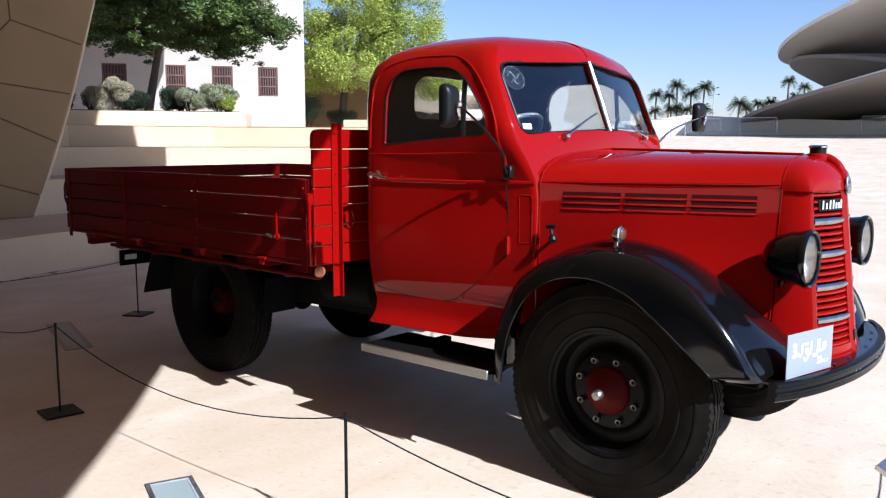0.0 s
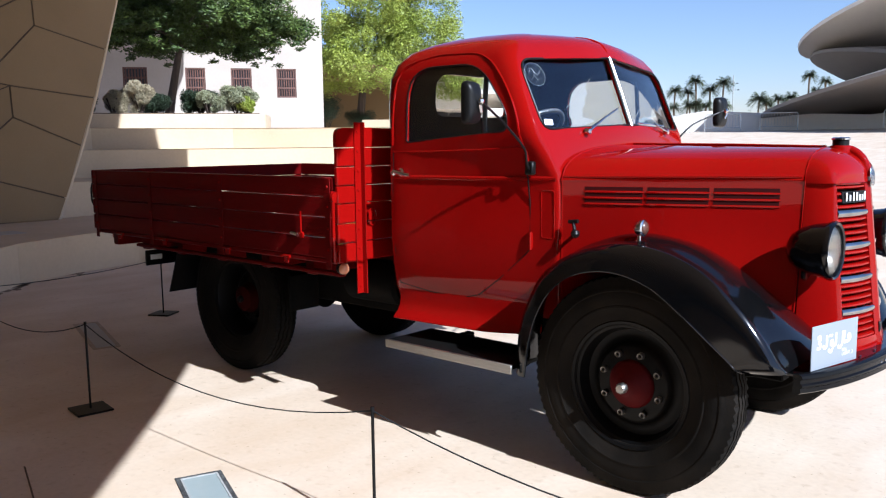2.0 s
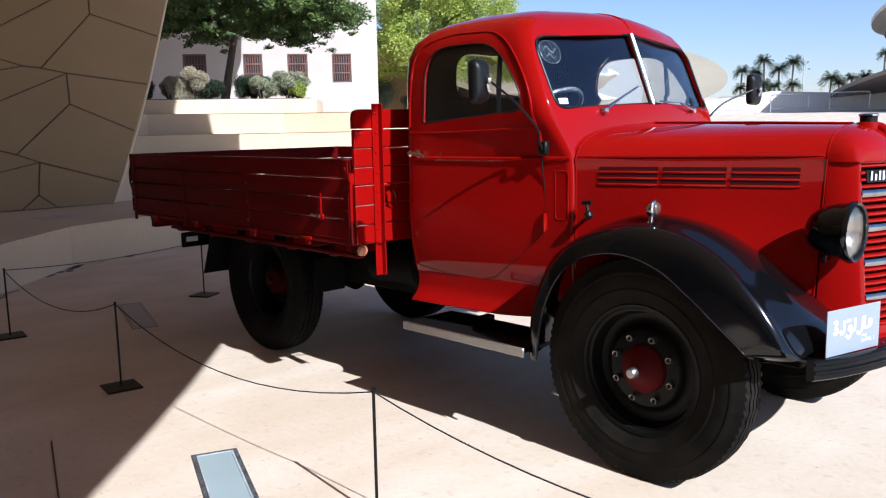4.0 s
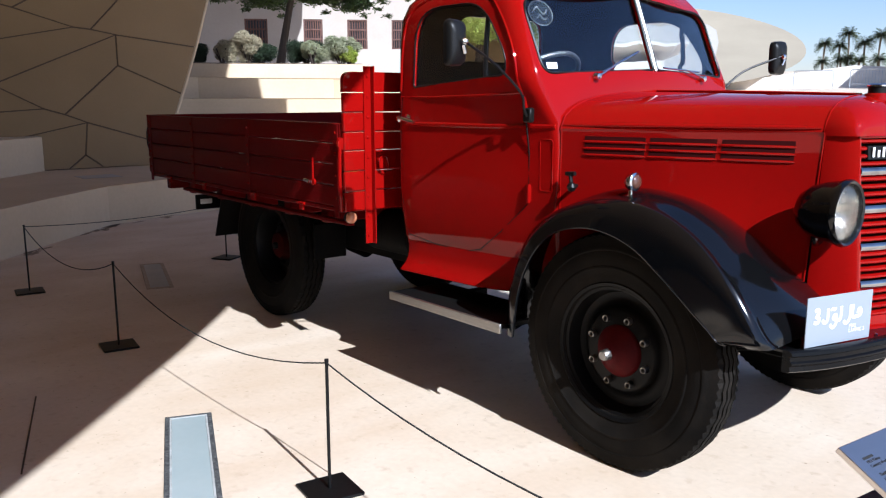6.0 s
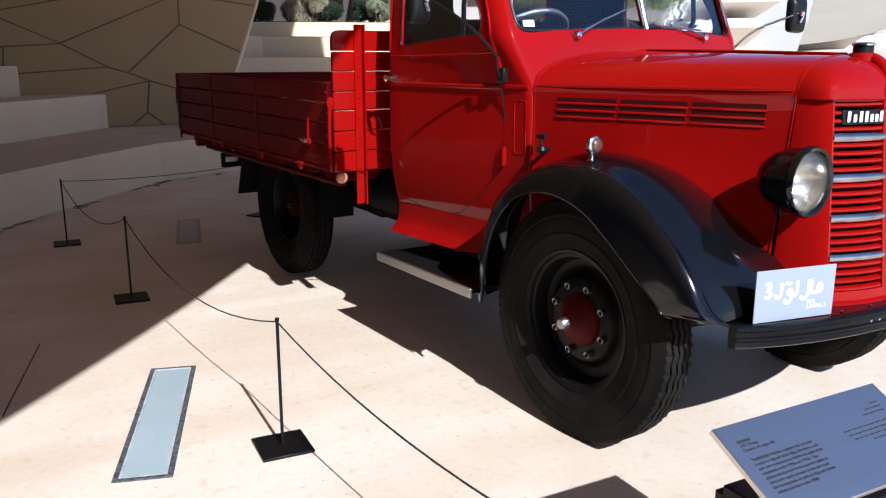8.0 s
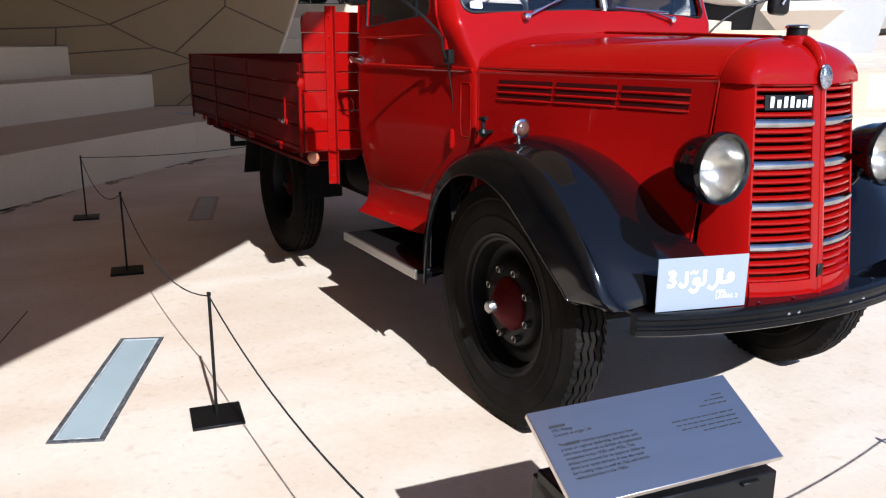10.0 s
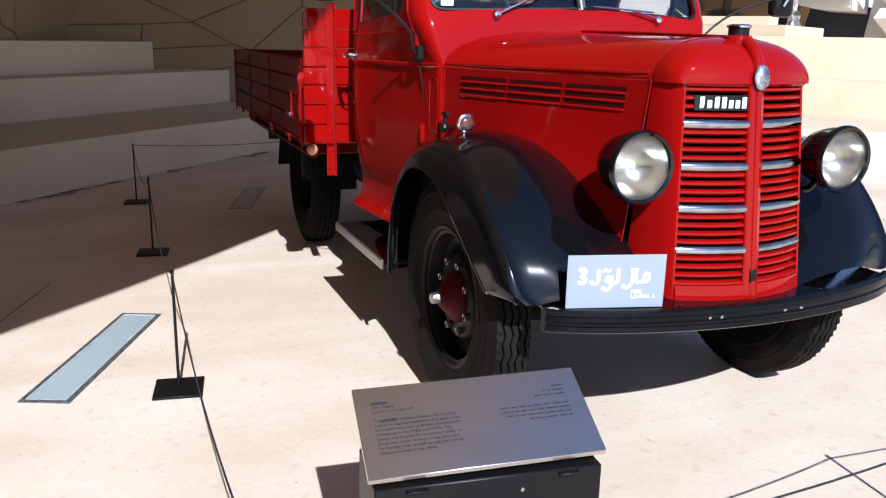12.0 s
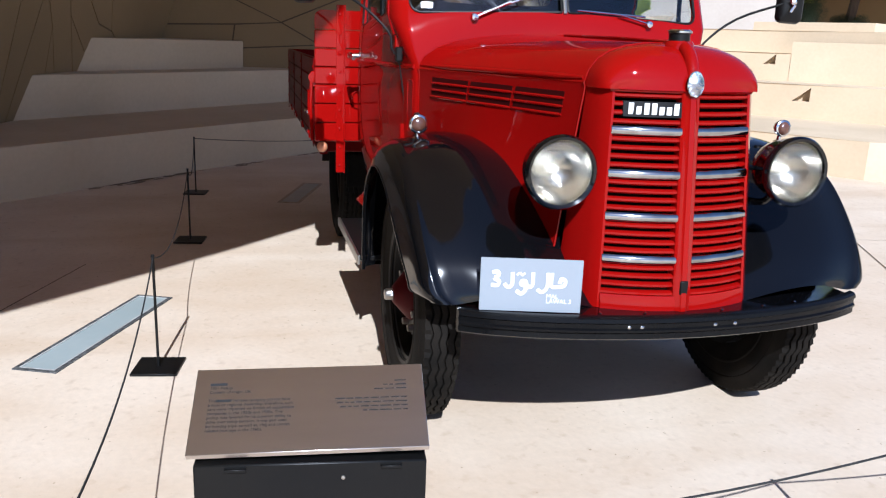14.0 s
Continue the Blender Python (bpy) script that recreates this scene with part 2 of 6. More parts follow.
def ground_material():
    """Cream cast floor with broad stains, fine speckle and hairline cracks."""
    m = material("cream_cast_floor", (0.64, 0.528, 0.405), 0.72, second=(0.56, 0.44, 0.318), scale=1.3, fine=35, grain=0.09, bump=0.12, rough_vary=0.12)
    n, l = m.node_tree.nodes, m.node_tree.links
    b = n["Principled BSDF"]
    was = b.inputs["Base Color"].links[0].from_socket
    co = next(x for x in n if x.type == "TEX_COORD")
    spots = n.new("ShaderNodeTexNoise")
    spots.inputs["Scale"].default_value, spots.inputs["Detail"].default_value = 16, 10
    l.new(co.outputs["Object"], spots.inputs["Vector"])
    rng = n.new("ShaderNodeMapRange")
    rng.inputs[1].default_value, rng.inputs[2].default_value = 0.58, 0.78
    rng.inputs[4].default_value = 0.36
    l.new(spots.outputs[0], rng.inputs[0])
    mix = n.new("ShaderNodeMix")
    mix.data_type = "RGBA"
    mix.inputs[7].default_value = (0.3, 0.2, 0.12, 1)
    l.new(rng.outputs[0], mix.inputs[0])
    l.new(was, mix.inputs[6])
    specks = n.new("ShaderNodeTexNoise")
    specks.inputs["Scale"].default_value, specks.inputs["Detail"].default_value = 42, 2
    l.new(co.outputs["Object"], specks.inputs["Vector"])
    few = n.new("ShaderNodeMapRange")
    few.inputs[1].default_value, few.inputs[2].default_value, few.inputs[4].default_value = 0.7, 0.76, 0.6
    l.new(specks.outputs[0], few.inputs[0])
    dots = n.new("ShaderNodeMix")
    dots.data_type = "RGBA"
    dots.inputs[7].default_value = (0.2, 0.13, 0.075, 1)
    l.new(few.outputs[0], dots.inputs[0])
    l.new(mix.outputs[2], dots.inputs[6])
    way = n.new("ShaderNodeMapping")
    way.inputs["Rotation"].default_value, way.inputs["Scale"].default_value = (0, 0, radians(24)), (1.6, 0.5, 1)
    l.new(co.outputs["Object"], way.inputs[0])
    wash = n.new("ShaderNodeTexNoise")
    wash.inputs["Scale"].default_value, wash.inputs["Detail"].default_value, wash.inputs["Distortion"].default_value = 1.5, 7, 0.6
    l.new(way.outputs[0], wash.inputs["Vector"])
    amount = n.new("ShaderNodeMapRange")
    amount.inputs[1].default_value, amount.inputs[2].default_value, amount.inputs[4].default_value = 0.42, 0.72, 0.33
    l.new(wash.outputs[0], amount.inputs[0])
    tint = n.new("ShaderNodeMix")
    tint.data_type = "RGBA"
    tint.inputs[7].default_value = (0.42, 0.27, 0.14, 1)
    l.new(amount.outputs[0], tint.inputs[0])
    l.new(dots.outputs[2], tint.inputs[6])
    l.new(tint.outputs[2], b.inputs["Base Color"])
    return m


FLOOR = ground_material()


# ---- mesh tools ----
def empty(name, at=(0, 0, 0)):
    ob = new(name)
    ob.location = at
    return ob


def finish(ob, sharp=40):
    me = ob.data
    me.polygons.foreach_set("use_smooth", [True] * len(me.polygons))
    me.set_sharp_from_angle(angle=radians(sharp))
    me.update()


def part(name, bm, mat, parent=None, label="", sharp=40):
    """Links a bmesh as one mesh object, under a thing where one is given."""
    me = bpy.data.meshes.new(name)
    bmesh.ops.recalc_face_normals(bm, faces=bm.faces[:])
    bm.to_mesh(me)
    bm.free()
    me.materials.append(mat)
    ob = new(name, me)
    finish(ob, sharp)
    if parent is not None:
        ob.parent = parent
    if label:
        tagged(ob, label)
    return ob


def alike(name, ob, m, parent):
    """Another object on the same mesh."""
    o = new(name, ob.data)
    o.parent = parent
    o.matrix_local = m
    return o


def from_lists(verts, faces):
    bm = bmesh.new()
    vs = [bm.verts.new(v) for v in verts]
    for f in faces:
        try:
            bm.faces.new([vs[i] for i in f])
        except ValueError:
            pass
    return bm


def join(*bms):
    """All bmeshes in the first one."""
    for other in bms[1:]:
        me = bpy.data.meshes.new("tmp")
        other.to_mesh(me)
        other.free()
        bms[0].from_mesh(me)
        bpy.data.meshes.remove(me)
    return bms[0]


def box(x0, x1, y0, y1, z0, z1, bevel=0.004, seg=1):
    bm = bmesh.new()
    bmesh.ops.create_cube(bm, size=1)
    for v in bm.verts:
        v.co = ((x0 + x1) / 2 + v.co.x * (x1 - x0), (y0 + y1) / 2 + v.co.y * (y1 - y0), (z0 + z1) / 2 + v.co.z * (z1 - z0))
    if bevel:
        bmesh.ops.bevel(bm, geom=bm.edges[:], offset=bevel, segments=seg, profile=0.6, affect="EDGES")
    return bm


def loft(rings, ring_closed=True, caps=True, along_closed=False):
    n = len(rings[0])
    verts = [p for r in rings for p in r]
    faces = []
    rows = len(rings)
    for i in range(rows if along_closed else rows - 1):
        a, b = i * n, ((i + 1) % rows) * n
        for k in range(n if ring_closed else n - 1):
            q = (k + 1) % n
            faces.append((a + k, a + q, b + q, b + k))
    if caps and ring_closed and not along_closed:
        faces += [tuple(range(n)), tuple((rows - 1) * n + k for k in reversed(range(n)))]
    return from_lists(verts, faces)


def spline(points, steps):
    """Points on a smooth line through the given ones."""
    ps = [Vector(p) for p in points]
    ps = [2 * ps[0] - ps[1]] + ps + [2 * ps[-1] - ps[-2]]
    out = []
    for i in range(1, len(ps) - 2):
        a, b, c, d = ps[i - 1:i + 3]
        for k in range(steps):
            t = k / steps
            out.append(0.5 * (2 * b + (c - a) * t + (2 * a - 5 * b + 4 * c - d) * t * t + (3 * b - a - 3 * c + d) * t ** 3))
    return out + [ps[-2]]


def tube(points, radius, n=8, radii=None):
    ps = [Vector(p) for p in points]
    rings = []
    up = Vector((0.13, 0.31, 0.94)).normalized()
    for i, p in enumerate(ps):
        way = (ps[min(i + 1, len(ps) - 1)] - ps[max(i - 1, 0)]).normalized()
        a = way.cross(up)
        if a.length < 1e-3:
            a = way.cross(Vector((1, 0, 0)))
        a.normalize()
        b = way.cross(a)
        r = radii[i] if radii else radius
        rings.append([p + r * (math.cos(2 * math.pi * k / n) * a + math.sin(2 * math.pi * k / n) * b) for k in range(n)])
    return loft(rings)


def lathe(profile, n=48, axis="y", at=(0, 0, 0), start=0.0, hollow=False):
    """A turned shape from (radius, along) pairs."""
    rings = []
    for r, h in profile:
        ring = []
        for k in range(n):
            a = start + 2 * math.pi * k / n
            u, v = max(r, 1e-4) * math.cos(a), max(r, 1e-4) * math.sin(a)
            p = {"y": (u, h, v), "x": (h, u, v), "z": (u, v, h)}[axis]
            ring.append(Vector(p) + Vector(at))
        rings.append(ring)
    return loft(rings, True, not hollow, hollow)


def prism(points, z0, z1, bevel=0.0):
    """An upright solid over a plan."""
    n = len(points)
    verts = [(*p, z0) for p in points] + [(*p, z1) for p in points]
    faces = [tuple(range(n)), tuple(range(n, 2 * n))] + [(k, (k + 1) % n, n + (k + 1) % n, n + k) for k in range(n)]
    bm = from_lists(verts, faces)
    if bevel:
        es = [e for e in bm.edges if all(abs(v.co.z - z1) < 1e-6 for v in e.verts)]
        bmesh.ops.bevel(bm, geom=es, offset=bevel, segments=2, profile=0.6, affect="EDGES")
    return bm


def rounded(points, radius, n=5):
    """A closed plane outline with rounded corners."""
    out = []
    ps = [Vector(p) for p in points]
    for i, p in enumerate(ps):
        a, b = ps[i - 1], ps[(i + 1) % len(ps)]
        r = radius[i] if isinstance(radius, (list, tuple)) else radius
        u, v = (a - p), (b - p)
        s = p + u.normalized() * min(r, u.length * 0.49)
        e = p + v.normalized() * min(r, v.length * 0.49)
        for k in range(n + 1):
            t = k / n
            out.append((1 - t) ** 2 * s + 2 * t * (1 - t) * p + t * t * e)
    return out


def cut(ob, *cutters):
    """Takes the cutters out of ob for good; both in ob's own space."""
    above, ob.parent = ob.parent, None
    for bm in cutters:
        me = bpy.data.meshes.new("cutter")
        bmesh.ops.recalc_face_normals(bm, faces=bm.faces[:])
        bm.to_mesh(me)
        bm.free()
        c = new("cutter", me)
        mod = ob.modifiers.new("cut", "BOOLEAN")
        mod.operation, mod.object, mod.solver = "DIFFERENCE", c, "EXACT"
        dg = bpy.context.evaluated_depsgraph_get()
        dg.update()
        done = bpy.data.meshes.new_from_object(ob.evaluated_get(dg))
        ob.modifiers.clear()
        old = ob.data
        ob.data = done
        bpy.data.meshes.remove(old)
        bpy.data.objects.remove(c)
        bpy.data.meshes.remove(me)
    ob.parent = above
    finish(ob)
    return ob


def solidified(bm, t):
    """Gives a skin its thickness, inwards."""
    bmesh.ops.recalc_face_normals(bm, faces=bm.faces[:])
    bmesh.ops.solidify(bm, geom=bm.faces[:], thickness=t)
    return bm


# ---- ground, terraces, discs ----
def structure(ob, label, category):
    return tagged(ob, label, category, kind="structure")


def ramp(x, y):
    """Height of the ground: level by the truck, rising gently towards the plaza behind it."""
    t = min(max((y - 13) / 40, 0), 1)
    return 2.0 * t * t * (3 - 2 * t)


def build_ground():
    xs = [-900, -400, -150, -60, -40, -25, -12, -6, 0, 6, 12, 25, 40, 60, 150, 400, 900]
    ys = [-900, -400, -150, -60, -30, -15, -6, 0, 6, 13, 17, 21, 25, 29, 33, 37, 41, 45, 49, 53, 60, 150, 400, 900]
    verts = [(x, y, ramp(x, y)) for y in ys for x in xs]
    w = len(xs)
    faces = [(j * w + i, j * w + i + 1, (j + 1) * w + i + 1, (j + 1) * w + i) for j in range(len(ys) - 1) for i in range(w - 1)]
    structure(part("ground", from_lists(verts, faces), FLOOR), "cream cast concrete plaza with stains and hairline cracks", "ground")


build_ground()

FRONT = [(-3.0, -4.55), (-4.3, -3.1), (-5.55, -2.03), (-6.5, -1.15), (-7.38, -0.29), (-7.68, 0.45), (-7.85, 1.3), (-7.6, 3.0), (-6.4, 4.5), (-5.0, 5.5), (-4.35, 6.6), (-4.2, 9.5)]
TIERS = [
    ("terrace_1", 0.437, FRONT + [(-5.5, 12), (-14, 14), (-18, 2), (-12, -6)]),
    ("terrace_2", 0.93, [(-9.95, 0.9), (-10.25, 2.6), (-9.7, 4.6), (-8.5, 6.1), (-7.2, 7.2), (-5.3, 8.85), (-5.4, 10), (-6, 11), (-14, 13.5), (-17.5, 3), (-14, 0.8)]),
    ("terrace_3", 1.37, [(-11.1, 0.85), (-11.5, 2.8), (-10.9, 5.0), (-9.5, 6.8), (-8.1, 8.0), (-7.4, 9.0), (-7.6, 11.5), (-14, 13), (-17, 3), (-14, 0.9)]),
    ("terrace_4", 1.74, [(-12.2, 0.95), (-12.5, 3.0), (-11.8, 5.4), (-10.2, 7.3), (-8.35, 8.5), (-9.5, 10.5), (-14, 12.5), (-16.5, 3)]),
]
for name, z, plan in TIERS:
    structure(part(name, prism(plan, -0.3, z, 0.018), TIER, sharp=18), "stepped cream concrete terrace seat, partly in shade", "terrace")
structure(part("end_wall_1", prism([(-9.0, 7.215), (-8.095, 7.99), (-6.55, 9.32), (-6.8, 9.65), (-8.4, 8.4), (-9.2, 7.7)], 0.2, 1.55, 0.01), TIER), "cream concrete end wall of the terraces", "wall")
structure(part("end_wall_2", prism([(-10.25, 7.29), (-8.62, 8.38), (-8.8, 8.75), (-10.45, 7.9)], 0.2, 1.88, 0.01), TIER), "taller cream concrete end wall of the terraces", "wall")


def niche(wall, at, wide, tall):
    """A triangular niche sunk into a terrace face."""
    way, inward = Vector((0.76, 0.65, 0)), Vector((-0.65, 0.76, 0))
    at = Vector(at)
    flat = [at, at + way * wide, at + way * wide + Vector((0, 0, tall)), at + way * wide * 0.45 + Vector((0, 0, tall * 0.42))]
    cut(bpy.data.objects[wall], from_lists([p - inward * 0.1 for p in flat] + [p + inward * 0.14 for p in flat], [(0, 1, 2, 3), (4, 5, 6, 7), (0, 1, 5, 4), (1, 2, 6, 5), (2, 3, 7, 6), (3, 0, 4, 7)]))


niche("terrace_2", (-7.95, 6.565, 0.69), 0.25, 0.2)
niche("terrace_3", (-9.33, 6.945, 1.19), 0.19, 0.16)
structure(part("terrace_5", prism([(-6.1, -3.72), (-9.78, -0.33), (-13, -0.33), (-13, -6), (-8, -6)], -0.2, 0.885, 0.015), TIER),
          "upper cream concrete bench step in shade", "terrace")
structure(part("terrace_6", prism([(-7.42, -3.22), (-9.62, -1.38), (-13, -1.1), (-13, -6), (-7.42, -6)], -0.2, 1.262, 0.012), TIER),
          "short cream concrete bench block in shade", "terrace")
structure(part("planter_wall", prism([(-14.2, 2.6), (-13.65, 4.0), (-12.94, 5.3), (-12.2, 6.45), (-13.3, 7.4), (-17, 8.5), (-18, 3)], 0.3, 2.04, 0.03), TIER),
          "long low cream planter wall above the terraces", "planter")
structure(part("planting_bed", prism([(-14.1, 2.9), (-13.75, 4.1), (-13.05, 5.4), (-12.4, 6.45), (-13.3, 7.2), (-16.8, 8.3), (-17.8, 3.2)], 1.9, 2.06), SOIL),
          "dark planting soil behind the planter wall", "soil")


def outline_solid(points, to_world, front, back):
    """A plate from a plane outline: to_world(u, v, depth)."""
    n = len(points)
    verts = [to_world(u, v, front) for u, v in points] + [to_world(u, v, back) for u, v in points]
    faces = [tuple(range(n)), tuple(range(n, 2 * n))] + [(k, (k + 1) % n, n + (k + 1) % n, n + k) for k in range(n)]
    return from_lists(verts, faces)


def shrunk(points, by):
    """A plane outline drawn in by a little on every side."""
    ps = [Vector((*p, 0)) for p in points]
    area = sum(ps[i - 1].x * ps[i].y - ps[i].x * ps[i - 1].y for i in range(len(ps)))
    if area < 0:
        ps.reverse()
    out = []
    for i, p in enumerate(ps):
        u, v = (p - ps[i - 1]).normalized(), (ps[(i + 1) % len(ps)] - p).normalized()
        nu, nv = Vector((-u.y, u.x, 0)), Vector((-v.y, v.x, 0))
        k = (nu + nv) / max(1 + nu.dot(nv), 0.3)
        q = p + by * k
        out.append((q.x, q.y))
    return out


def lean_wall(u, v, d):
    """The panelled disc that stands on the terrace: u along y, v height."""
    return (-9.8 - 0.3 * (v - 0.435) + d, u, v)


def build_panel_wall():
    rim = [(1.2, 0.437), (1.42, 0.84), (1.74, 1.46), (2.07, 2.15), (2.38, 2.87), (2.69, 3.6), (3.05, 4.6), (3.3, 5.6)]
    wall = part("panel_wall", outline_solid(rim + [(-4.2, 5.6), (-4.2, 0.2), (1.1, 0.2)], lean_wall, -0.012, -0.5), PANEL)
    structure(wall, "leaning sand-coloured museum disc of irregular concrete panels", "wall")
    part("joint_backing", outline_solid(shrunk(rim + [(-4.2, 5.6), (-4.2, 0.3)], 0.02), lean_wall, -0.008, -0.05), JOINT, wall)
    p = dict(n1=(1.38, 3.13), up=(1.42, 3.6), re=(2.37, 2.86), rt=(2.69, 3.6), a=(-0.4, 2.56), b=(0.32, 2.34), d=(0.56, 2.32),
             c=(0.89, 2.26), rc=(2.05, 2.13), g=(0.85, 1.83), rh=(1.71, 1.44), q=(-0.78, 1.55), i=(0.04, 1.16), j=(-0.22, 1.24),
             k=(0.31, 1.05), rj=(1.36, 0.72), m=(0.22, 0.62), n=(-0.02, 0.44), o=(0.44, 0.44), rf=(1.2, 0.44), s=(-1.5, 0.67), t=(-1.5, 0.44),
             w=(-1.51, 1.15), x=(-1.46, 1.5), y=(-1.6, 1.93), z=(-1.6, 2.85), top=(1.5, 5.6), tl=(-1.6, 5.6), rtop=(3.3, 5.6),
             l1=(-4.2, 2.5), l2=(-4.2, 1.6), l3=(-4.2, 0.95), l4=(-4.2, 0.44), l5=(-4.2, 5.6), v=(-2.6, 1.46), v2=(-2.0, 2.03))
    # light on the rim is put in as a tube of paler concrete
    part("rim_edge", tube([lean_wall(u, v, -0.02) for u, v in rim], 0.028, 8), TIER, wall, "rounded edge of the disc, paler for the light it catches")
    cells = ["n1 re rt rtop top up", "a b d n1 up", "d c rc re n1", "c g rh rc", "y b d c q", "q c g i j", "g i k rj rh", "w j q x",
             "w j i k s", "s k m n t", "k rj rf o m", "m o n", "y b a z", "a up top tl z", "l2 v x q y v2", "l1 l2 v2", "l3 w x v", "l3 v l2",
             "l1 v2 y z tl l5", "l3 l4 t s w"]
    for names in cells:
        part("panel", outline_solid(shrunk([p[k] for k in names.split()], 0.0105), lean_wall, 0.006, -0.02), PANEL, wall)


build_panel_wall()


def side_disc(u, v, d):
    """The second disc, rising behind the upper bench: u along the wall, v height."""
    way, side = Vector((-0.974, 0.225, 0)), Vector((0.225, 0.974, 0))
    return Vector((-5.8, -3.59, 0.885)) + way * u + side * (0.28 * (v - 0.885) + d) + Vector((0, 0, v - 0.885))


def build_side_disc():
    wall = part("side_disc", outline_solid([(-3, 0.3), (5.5, 0.3), (5.5, 3.4), (-3, 3.4)], side_disc, -0.012, -0.5), PANEL)
    structure(wall, "leaning sand-coloured museum disc with fan-like panel joints", "wall")
    part("joint_backing", outline_solid([(-2.9, 0.35), (5.4, 0.35), (5.4, 3.3), (-2.9, 3.3)], side_disc, -0.008, -0.05), JOINT, wall)
    # joints fan out upwards, some of them forking
    p = dict(l0=(-3, 0.3), l1=(-3, 3.4), a0=(0.0, 0.3), a1=(0.11, 1.61), a2=(0.1, 3.4), b0=(0.2, 0.3), b1=(0.38, 1.0), b2=(0.54, 1.63), b3=(0.6, 3.4), c0=(0.93, 0.3),
             d0=(1.35, 0.3), d1=(1.09, 0.91), d2=(0.86, 1.36), d3=(0.68, 1.63), d4=(0.75, 3.4), e0=(1.85, 0.3), e1=(1.56, 0.89), e2=(1.24, 1.49), e3=(1.16, 1.65), e4=(1.1, 3.4),
             f0=(2.4, 0.3), f1=(1.82, 1.07), g0=(3.2, 0.3), g1=(2.61, 1.26), g2=(2.46, 1.34), g3=(2.03, 1.42), g4=(1.66, 1.68), g5=(1.4, 3.4), h1=(2.27, 1.71), h2=(2.1, 3.4),
             r0=(5.5, 0.3), r1=(5.5, 3.4))
    for names in ["l0 a0 a1 a2 l1", "a0 b0 b1 b2 b3 a2 a1", "b0 c0 d2 d3 d4 b3 b2 b1", "c0 d0 d1 d2", "d0 e0 e1 e2 e3 e4 d4 d3 d2 d1", "e0 f0 f1 e2 e1",
                  "f0 g0 g1 g2 g3 g4 g5 e4 e3 e2 f1", "g2 h1 h2 g5 g4 g3", "g0 r0 r1 h2 h1 g2 g1"]:
        part("panel", outline_solid(shrunk([p[k] for k in names.split()], 0.008), side_disc, 0.006, -0.02), PANEL, wall)


build_side_disc()


SHADE = [(14.0, -7.6), (8.0, -6.6), (3.4, -5.7), (1.1, -4.75), (-0.1, -3.75), (-1.4, -2.45), (-3.18, -0.86), (-5.6, 0.95), (-9.0, 2.9), (-12.5, 4.2)]
SHADE_WEST = [(-11.0, 3.65), (-12.5, 4.18), (-14.4, 4.25), (-16.1, 4.4), (-19.5, 5.9), (-24.5, 9.6), (-29.0, 12.4), (-36.0, 13.0)]


def roof_level(x, y):
    """Height of the tilted roof disc's underside."""
    return 4.8 + 0.1 * x + 0.4 * y


def roof_disc(name, shade, back, level, label):
    """An unseen disc overhead, shaped so that its rim throws the given edge of shade on the floor."""
    ray = SUN / SUN.z
    rim = []
    for p in spline([(x, y, 0) for x, y in shade], 3):
        h = 6.0
        for _ in range(20):
            h = level(p.x + ray.x * h, p.y + ray.y * h)
        rim.append(p + ray * h)
    rim += [Vector((x, y, level(x, y))) for x, y in back]
    n = len(rim)
    verts = rim + [p + Vector((0, 0, 0.5)) for p in rim]
    faces = [tuple(range(n)), tuple(range(n, 2 * n))] + [(k, (k + 1) % n, n + (k + 1) % n, n + k) for k in range(n)]
    structure(part(name, from_lists(verts, faces), PANEL), label, "roof")


# both discs stay out of view and only shape the light
roof_disc("roof_disc", SHADE, [(-13, 1.5), (-13, -4), (-9, -8), (0, -11), (18, -11)], roof_level, "unseen tilted sand-coloured disc overhead, placed to shade the courtyard")
roof_disc("roof_disc_west", SHADE_WEST, [(-28, 2), (-14, -2), (-3, 0)], lambda x, y: 8.2, "unseen higher sand-coloured disc, placed to shade the western side")
# added wall out of view: keeps reflections in the truck's side dark
SOUTH = [(-12, -4.5), (-8.6, -7.6), (0, -10.3), (17.5, -10.3), (17.5, -10.8), (0, -10.8), (-8.9, -8), (-12.4, -4.9)]
south = prism(SOUTH, -0.2, 0.8)
for v in south.verts:
    if v.co.z > 0.5:
        v.co.z = roof_level(v.co.x, v.co.y) - 0.02
structure(part("wall_south", south, DARK_FRONT), "unseen dark wall added under the roof disc to darken reflections", "wall")


# ---- far surroundings ----
def lens_disc(name, tip, slope, tilt, radius, thick, label, mat=MUSEUM):
    """A great shallow lens-shaped disc: its near-left tip, the slope of its long axis and how far its face tips, in degrees."""
    tip = Vector(tip)
    away = Vector((tip.x - 1.6, tip.y + 3.6, 0)).normalized()
    right = Vector((away.y, -away.x, 0))
    a = right * math.cos(radians(slope)) + Vector((0, 0, math.sin(radians(slope))))
    u = a.cross(away) * -1
    if u.z < 0:
        u = -u
    n = (u * math.cos(radians(tilt)) + away * math.sin(radians(tilt))).normalized()
    b = n.cross(a).normalized()
    half = [(radius * k, thick * (1 - k * k) + 0.11) for k in (0, 0.25, 0.5, 0.7, 0.85, 0.95, 1.0)]
    prof = half + [(r, -h) for r, h in reversed(half)]
    ob = part(name, lathe(prof, 72, "z"), mat, sharp=30)
    c = tip + a * radius
    ob.matrix_world = Matrix(((a.x, b.x, n.x, c.x), (a.y, b.y, n.y, c.y), (a.z, b.z, n.z, c.z), (0, 0, 0, 1)))
    return structure(ob, label, "building")


